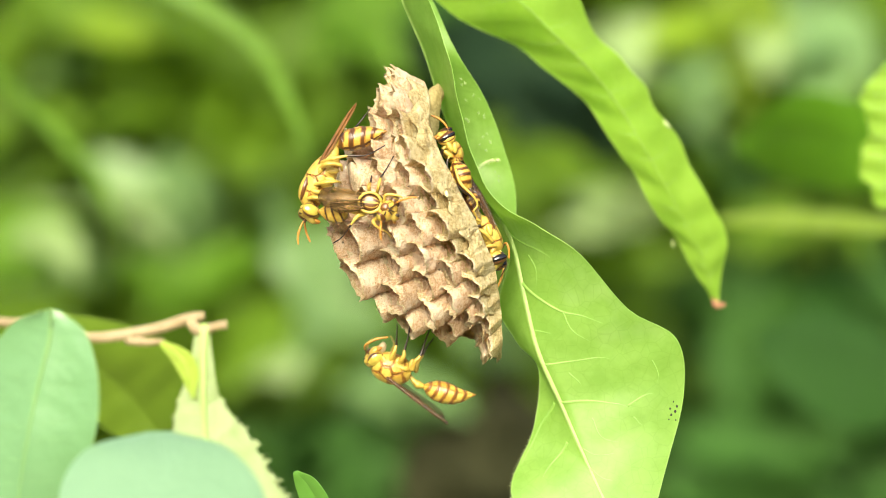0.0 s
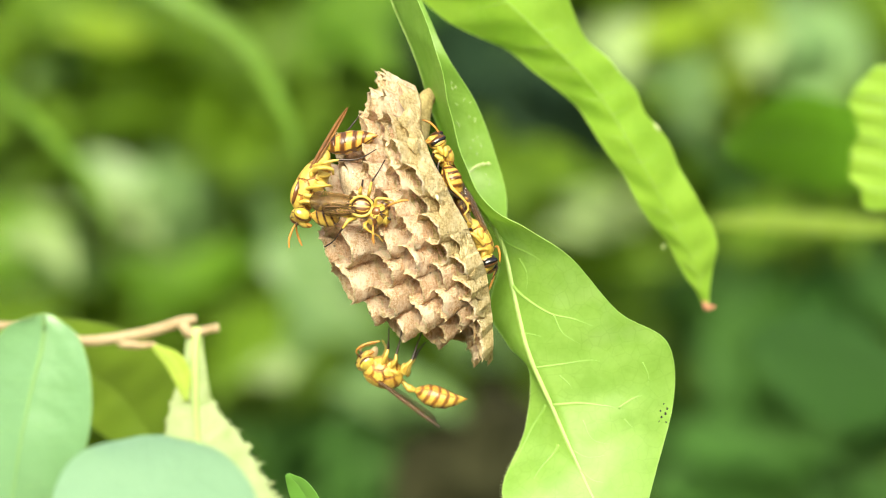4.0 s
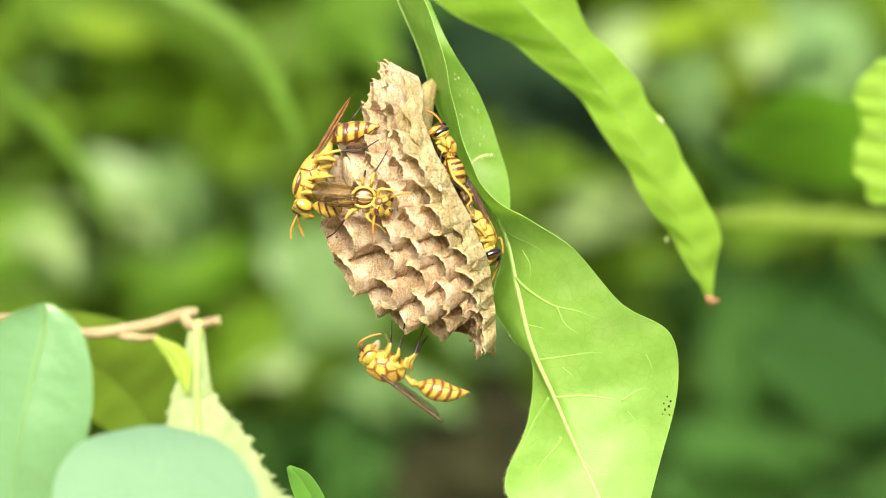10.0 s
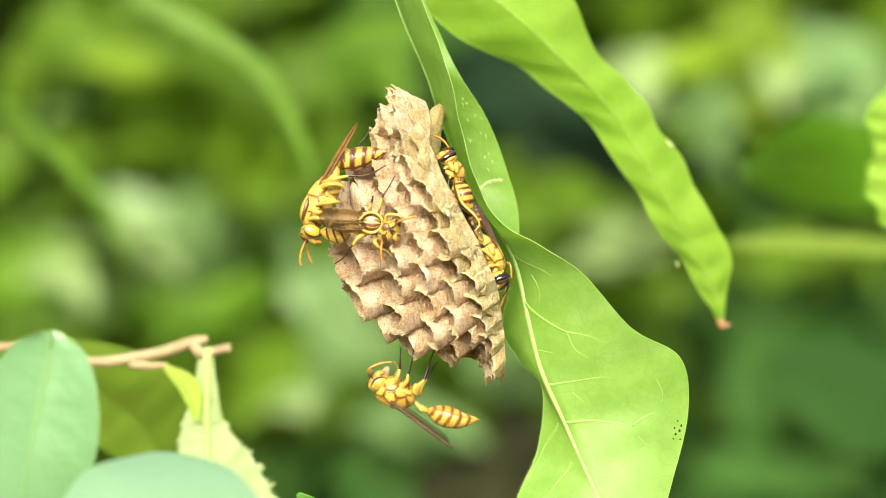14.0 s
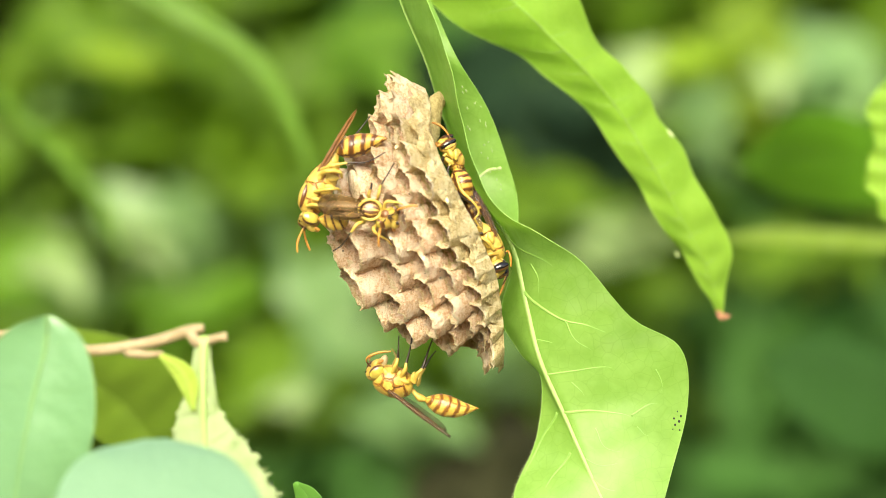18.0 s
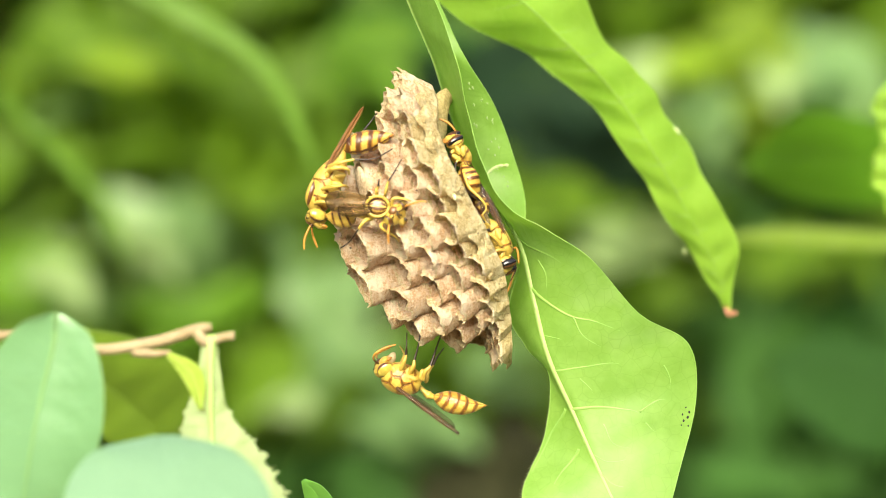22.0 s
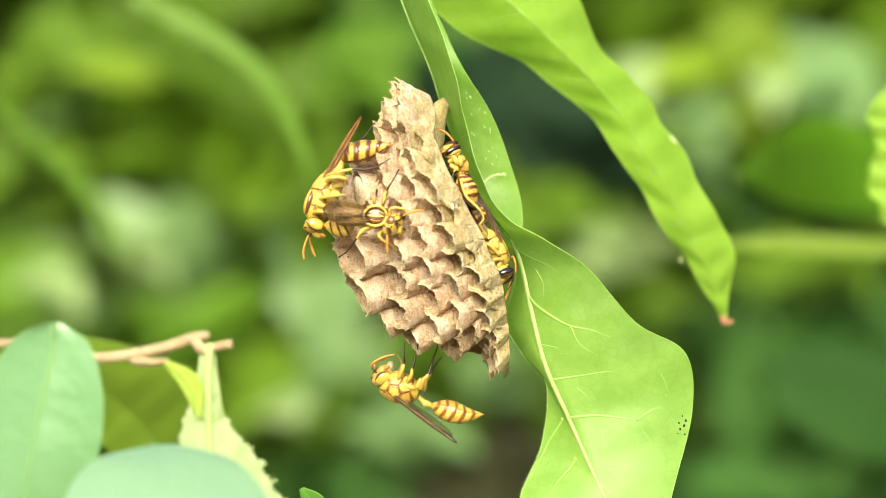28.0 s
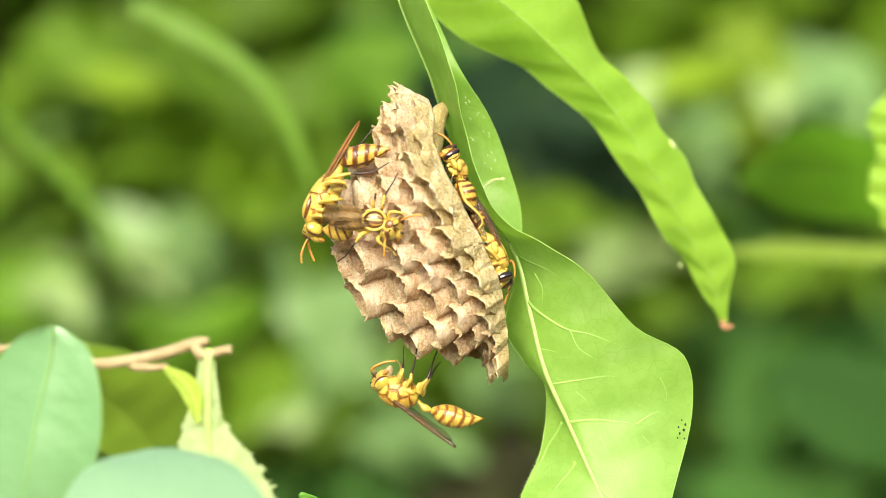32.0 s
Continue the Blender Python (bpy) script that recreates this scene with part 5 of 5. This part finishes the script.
def bush(centre, ru, rv, rd, count, size, mat, label, seed):
    """A whole shrub: stems from the ground and leaves all round them."""
    rnd = random.Random(seed)
    base = Vector((centre[0], centre[1], 0))
    ob = thing("shrub", base, label, "shrub", "shrubs behind the nest")
    for k in range(6):
        x, y = rnd.uniform(-0.8, 0.8) * ru / 1000, rnd.uniform(-0.7, 0.7) * rd / 1000
        top = Vector((centre[0] + x, centre[1] + y, centre[2] + rnd.uniform(0.3, 0.9) * rv / 1000))
        mid = base.lerp(top, 0.5) + Vector((x * 0.2, y * 0.2, 0.05))
        part("stem", line([base + Vector((x * 0.3, y * 0.3, -0.02)), mid, top], [9, 6, 2], 16, 8), BARK, ob)
    tagged(part("leaves", scatter(centre, ru, rv, rd, count, size, seed), mat, ob, smooth=False), kind="stuff")
    return ob


# the shrubs that fill the view
bush(V(0, 1450, -200), 620, 950, 220, 3600, 85, FOL_MID, "mid-green leafy shrub out of focus", 11)
bush(V(-700, 1650, -150), 600, 1000, 300, 3000, 100, FOL_MID, "mid-green leafy shrub out of focus", 14)
bush(V(900, 1700, -250), 600, 950, 300, 1500, 100, FOL_MID, "mid-green leafy shrub out of focus", 15)
bush(V(0, 2150, 100), 1100, 1250, 300, 2600, 130, FOL_DARK, "dark leafy shrub, shade put into its leaf colour", 12)
# Light and shade patches behind the nest come from each clump's leaf colour.
clump(V(-148.5, 900, 92.75), 14, 11, 5, 50, FOL_YELLOW, "bright yellow-green leaves, sunlight put into their colour, out of focus", 20)
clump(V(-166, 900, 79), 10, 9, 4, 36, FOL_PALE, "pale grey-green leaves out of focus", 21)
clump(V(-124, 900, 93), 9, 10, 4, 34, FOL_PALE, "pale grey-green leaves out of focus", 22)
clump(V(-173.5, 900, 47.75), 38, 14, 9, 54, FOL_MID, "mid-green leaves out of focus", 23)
clump(V(-126, 900, 12.75), 24, 13, 8, 46, FOL_PALE, "pale leaves, sunlight put into their colour, out of focus", 24)
clump(V(-181, 900, 2.75), 22, 11, 6, 50, FOL_FRESH, "fresh green leaves out of focus", 25)
clump(V(-83.5, 900, 27.75), 14, 11, 4, 46, FOL_GREY, "grey-green leaves out of focus", 26)
clump(V(-121, 900, -12.25), 22, 11, 6, 50, FOL_FRESH, "fresh green leaves out of focus", 27)
clump(V(-88.5, 900, 57.75), 22, 22, 6, 59, FOL_MID, "mid-green leaves out of focus", 28)
clump(V(-54.75, 900, 77.75), 14, 26, 6, 70, FOL_MID, "broad mid-green leaves out of focus", 29)
clump(V(-46, 900, -17.25), 14, 19, 6, 50, FOL_GREY, "grey-green leaves out of focus", 30)
clump(V(-70.78, 830, -52.67), 5, 5, 4, 18, FOL_BRIGHT, "pale round leaf, sunlight put into its colour, out of focus", 31, 10)
clump(V(-96, 900, -29.75), 30, 14, 8, 50, FOL_MID, "mid-green leaves out of focus", 32)
clump(V(129, 900, 97.75), 34, 10, 8, 54, FOL_YELLOW, "bright yellow-green leaves, sunlight put into their colour, out of focus", 33)
clump(V(166.5, 900, 87.75), 20, 14, 6, 54, FOL_PALE, "pale leaves, sunlight put into their colour, out of focus", 34)
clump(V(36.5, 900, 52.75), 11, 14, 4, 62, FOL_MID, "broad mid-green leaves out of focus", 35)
clump(V(72.03, 860, 11.19), 16, 10, 4, 42, FOL_BRIGHT, "pale leaves, sunlight put into their colour, out of focus", 36)
clump(V(161.5, 900, 11.5), 32, 4, 6, 41, FOL_MID, "mid-green leaves out of focus", 37)
clump(V(159, 900, 55.25), 28, 14, 8, 59, FOL_MID, "mid-green leaves out of focus", 38)
clump(V(64, 900, -9.75), 20, 14, 6, 54, FOL_MID, "mid-green leaves out of focus", 39)
clump(V(174, 900, -49.75), 26, 14, 6, 70, FOL_SHADE, "dark green leaves, half shade put into their colour, out of focus", 40)
clump(V(141.5, 900, -29.75), 20, 19, 5, 70, FOL_DARK, "dark green leaves, shade put into their colour, out of focus", 41)
clump(V(141.5, 900, -84.75), 30, 19, 8, 70, FOL_DARK, "dark green leaves, shade put into their colour, out of focus", 42)
clump(V(-33.5, 900, -99.75), 30, 11, 8, 54, FOL_DARK, "dark green leaves, shade put into their colour, out of focus", 43)
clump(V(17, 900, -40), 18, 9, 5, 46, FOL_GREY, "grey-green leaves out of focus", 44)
clump(V(37.96, 960, 80.86), 24, 15, 10, 69, FOL_DEEP, "dark green leaves, shade put into their colour, out of focus", 60)
clump(V(58.76, 960, 62.66), 18, 15, 8, 69, FOL_DEEP, "dark green leaves, shade put into their colour, out of focus", 61)
clump(V(141.96, 960, 39.26), 24, 13, 9, 69, FOL_DARK, "dark green leaves, shade put into their colour, out of focus", 62)
clump(V(131.56, 960, -33.54), 26, 24, 12, 69, FOL_DARK, "dark green leaves, shade put into their colour, out of focus", 63)
clump(V(173.16, 960, -88.14), 39, 26, 16, 69, FOL_DARK, "dark green leaves, shade put into their colour, out of focus", 64)
clump(V(121.16, 960, -101.14), 31, 21, 12, 69, FOL_DARK, "dark green leaves, shade put into their colour, out of focus", 65)
clump(V(175.76, 960, -15.34), 34, 13, 10, 69, FOL_DARK, "dark green leaves, shade put into their colour, out of focus", 66)
clump(V(17.05, 950, -101.78), 22, 12, 9, 56, FOL_BROWN, "brown leaves, shade put into their colour, out of focus", 45)
clump(V(-11.44, 960, -110.24), 39, 14, 12, 60, FOL_BROWN, "brown leaves, shade put into their colour, out of focus", 67)
clump(V(-45.69, 890, -91.64), 22, 14, 10, 52, FOL_DARK, "dark green leaves, shade put into their colour, out of focus", 68)
clump(V(-92.04, 960, -10.14), 13, 15, 6, 69, FOL_DARK, "dark green leaves, shade put into their colour, out of focus", 69)
clump(V(-21.84, 960, 106.86), 15, 10, 6, 69, FOL_DARK, "dark green leaves, shade put into their colour, out of focus", 70)
clump(V(-181, 900, 100.25), 20, 14, 8, 50, FOL_MID, "mid-green leaves out of focus", 80)
clump(V(-186, 900, 82.75), 14, 10, 5, 40, FOL_YELLOW, "bright yellow-green leaves, sunlight put into their colour, out of focus", 81)
clump(V(-36, 900, 100.25), 12, 9, 5, 40, FOL_FRESH, "fresh green leaves out of focus", 82)
clump(V(-113.5, 900, 82.75), 22, 14, 8, 50, FOL_MID, "mid-green leaves out of focus", 83)
clump(V(-176, 900, 45.25), 22, 14, 8, 50, FOL_MID, "mid-green leaves out of focus", 84)
clump(V(-106, 900, 52.75), 24, 12, 8, 50, FOL_MID, "mid-green leaves out of focus", 85)
clump(V(-181, 900, -7.25), 16, 12, 6, 42, FOL_PALE, "pale leaves, sunlight put into their colour, out of focus", 86)
clump(V(-108.5, 900, -9.75), 16, 10, 6, 44, FOL_FRESH, "fresh green leaves out of focus", 87)
clump(V(-56, 900, -7.25), 12, 14, 6, 42, FOL_PALE, "pale leaves, sunlight put into their colour, out of focus", 88)
clump(V(81.5, 900, 90.25), 14, 8, 6, 36, FOL_BRIGHT, "pale leaves, sunlight put into their colour, out of focus", 89)
clump(V(111.5, 900, 92.75), 12, 12, 6, 40, FOL_YELLOW, "bright yellow-green leaves, sunlight put into their colour, out of focus", 90)
clump(V(141.5, 900, 80.25), 14, 9, 6, 36, FOL_BRIGHT, "pale leaves, sunlight put into their colour, out of focus", 91)
clump(V(111.5, 900, 62.75), 8, 14, 5, 34, FOL_PALE, "pale leaves, sunlight put into their colour, out of focus", 94)
clump(V(18.49, 860, -72.76), 22, 16, 9, 46, FOL_BROWN, "brown leaves, shade put into their colour, out of focus", 95)
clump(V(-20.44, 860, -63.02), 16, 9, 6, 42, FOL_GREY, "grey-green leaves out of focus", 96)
clump(V(-22.87, 860, -97.09), 18, 10, 8, 46, FOL_DARK, "dark green leaves, shade put into their colour, out of focus", 97)
clump(V(16.06, 860, -92.22), 20, 12, 10, 46, FOL_BROWN, "brown leaves, shade put into their colour, out of focus", 98)
clump(V(44.04, 860, 63.51), 14, 15, 12, 50, FOL_DEEP, "dark green leaves, shade put into their colour, out of focus", 99)
clump(V(-181.04, 860, 5.11), 16, 9, 7, 40, FOL_BRIGHT, "pale leaves, sunlight put into their colour, out of focus", 100)
clump(V(-129.94, 860, 18.49), 15, 9, 6, 40, FOL_BRIGHT, "pale leaves, sunlight put into their colour, out of focus", 101)
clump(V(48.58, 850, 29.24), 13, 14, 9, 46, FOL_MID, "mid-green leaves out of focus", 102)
clump(V(63.4, 830, 13.35), 9, 9, 6, 32, FOL_BRIGHT, "pale leaves, sunlight put into their colour, out of focus", 103)
blade = veined_leaf("leaf", "sunlit green leaf with a lobed edge",
            [V(94.52, 95, 38.34), V(94.52, 95, 31.39), V(95.21, 95, 24.44), V(95.21, 95, 16.33), V(94.52, 95, 8.22)],
            [V(99.15, 95, 37.18), V(104.53, 100, 30.45), V(105.7, 100, 23.45), V(103.37, 100, 15.28), V(95.68, 95, 7.64)],
            [V(90.58, 95, 38.11), V(84.89, 92, 31.49), V(86.5, 92, 24.91), V(84.42, 92, 17.65), V(88.58, 92, 8.42)],
            (LEAF_BACK, VEIN), 6, ragged=0.12, rib=0.5, wave=0.8)[0]
carried_by(blade, BASE[blade.name])
blade = veined_leaf("leaf", "long soft green blade out of focus",
            [V(-80.32, 270, 72.65), V(-62.92, 270, 63.23), V(-49.16, 270, 53.79), V(-39.43, 270, 37.85), V(-34.21, 270, 22.62)],
            [V(-78.15, 270, 74.1), V(-60.37, 270.8, 64.59), V(-46.73, 270.8, 54.14), V(-37.73, 270.8, 37.88), V(-34.08, 270, 22.47)],
            [V(-82.5, 270, 71.19), V(-65.04, 269.2, 61.28), V(-51.28, 269.2, 52.58), V(-41.14, 269.2, 37.37), V(-34.65, 270, 22.47)],
            (FOL_STREAK, FOL_STREAK), 6, rib=0.5)[0]
carried_by(blade, BASE[blade.name])
blade = veined_leaf("leaf", "narrow drooping green leaf out of focus",
            [V(-131.32, 380, 52.43), V(-118.25, 380, 40.18), V(-106.82, 380, 28.75), V(-97.84, 380, 16.5), V(-92.45, 380, 1.8)],
            [V(-130.34, 380, 53.57), V(-116.62, 380, 41), V(-105.19, 380, 29.56), V(-96.69, 380, 16.82), V(-92.28, 380, 1.63)],
            [V(-132.3, 380, 51.29), V(-119.23, 380, 38.71), V(-108.45, 380, 27.6), V(-98.98, 380, 15.84), V(-92.77, 380, 1.63)],
            (FOL_FRESH, FOL_FRESH), 6, rib=0.5)[0]
carried_by(blade, BASE[blade.name])
blade = veined_leaf("leaf", "bright horizontal green leaf, sunlight put into its colour, out of focus",
            [V(67.23, 230, 7.05), V(79.68, 230, 7.33), V(94.9, 230, 6.36), V(112.88, 230, 5.39)],
            [V(67.92, 230, 7.88), V(80.37, 230, 9.54), V(95.59, 230, 8.99), V(112.88, 230, 7.33)],
            [V(67.92, 230, 6.23), V(80.37, 230, 5.12), V(95.59, 230, 4.01), V(112.88, 230, 3.46)],
            (FOL_YELLOW, FOL_YELLOW), 5, rib=0.5)[0]
carried_by(blade, BASE[blade.name])
blade = veined_leaf("leaf", "broad mid-green leaf out of focus",
            [V(77.4, 300, 26.85), V(89.4, 300, 29.4), V(102.9, 300, 28.95), V(119.4, 300, 25.65)],
            [V(77.7, 300, 27.9), V(85.63, 292, 37.32), V(97.53, 292, 41.78), V(119.4, 300, 36.15)],
            [V(77.7, 300, 25.95), V(88.88, 310, 19.87), V(102.53, 310, 16.84), V(119.4, 300, 16.65)],
            (FOL_BROAD, FOL_BROAD), 6, rib=0.5)[0]
carried_by(blade, BASE[blade.name])
blade = veined_leaf("leaf", "broad dark green leaf, shade put into its colour, out of focus",
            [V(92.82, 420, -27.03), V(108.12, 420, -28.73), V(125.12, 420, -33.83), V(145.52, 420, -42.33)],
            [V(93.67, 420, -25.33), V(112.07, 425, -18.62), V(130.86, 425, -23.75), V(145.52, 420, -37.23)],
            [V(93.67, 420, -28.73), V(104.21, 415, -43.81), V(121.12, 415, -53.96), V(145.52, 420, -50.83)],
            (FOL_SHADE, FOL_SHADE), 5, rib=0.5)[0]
carried_by(blade, BASE[blade.name])


# ---- what moves ----
def sway(ob, rows):
    """Small turns of a part about its joint: seconds and degrees about x, y and z."""
    x, y, z = ob.location
    walk(ob, [(t, pose(x, y, z, rx, ry, rz)) for t, rx, ry, rz in rows])


def motions():
    # the hanging wasp stirs its feelers and slowly lifts its abdomen
    sway(bottom_feelers[0], [(0, 0, 0, 0), (3, 0, -3, 0), (6, 0, 8, 0), (9, 0, 3, 0), (11.5, 0, -12, 0), (14, 0, 2, 0), (19, 0, 5, 0), (21, 0, -8, 0), (25, 0, 3, 0), (30, 0, -7, 0), (32, 0, 2, 0)])
    sway(bottom_feelers[1], [(0, 0, 0, 0), (6, 0, 10, 0), (11.5, 0, -10, 0), (17, 0, 4, 0), (21, 0, -6, 0), (25, 0, 2, 0), (32, 0, 0, 0)])
    x, y, z = hanging_wasp.location
    walk(hanging_wasp, [(t, pose(x + dx / 1000, y, z + dz / 1000)) for t, dx, dz in ((0, 0, 0), (4, 0.05, -0.2), (8, 0.15, -0.45), (14, 0.1, -0.55), (20, 0.15, -0.5), (26, 0.2, -0.55), (32, 0.2, -0.55))])
    sway(hanging_abdomen, [(0, 0, 0, 0), (6, 0, 0.6, 0), (11.5, 0, -0.8, 0), (14, 0, 0.8, 0), (19, 0, 0, 0), (25, 0, 1.0, 0), (32, 0, 0.5, 0)])
    # the one on the cells turns its head a little, the one on the edge moves its feelers
    sway(turning_head, [(0, 0, 0, 0), (6, 0, -2, 2), (10, 0, 3, 0), (14, 0, 0, -3), (19, 0, 4, -2), (25, 0, 0, 4), (32, 0, 2, 0)])
    sway(edge_feelers[0], [(0, 0, 0, 0), (8, 0, 3, 0), (14, 0, -2, 0), (21, 0, 3, 0), (27, 0, -1, 0), (32, 0, 2, 0)])


motions()
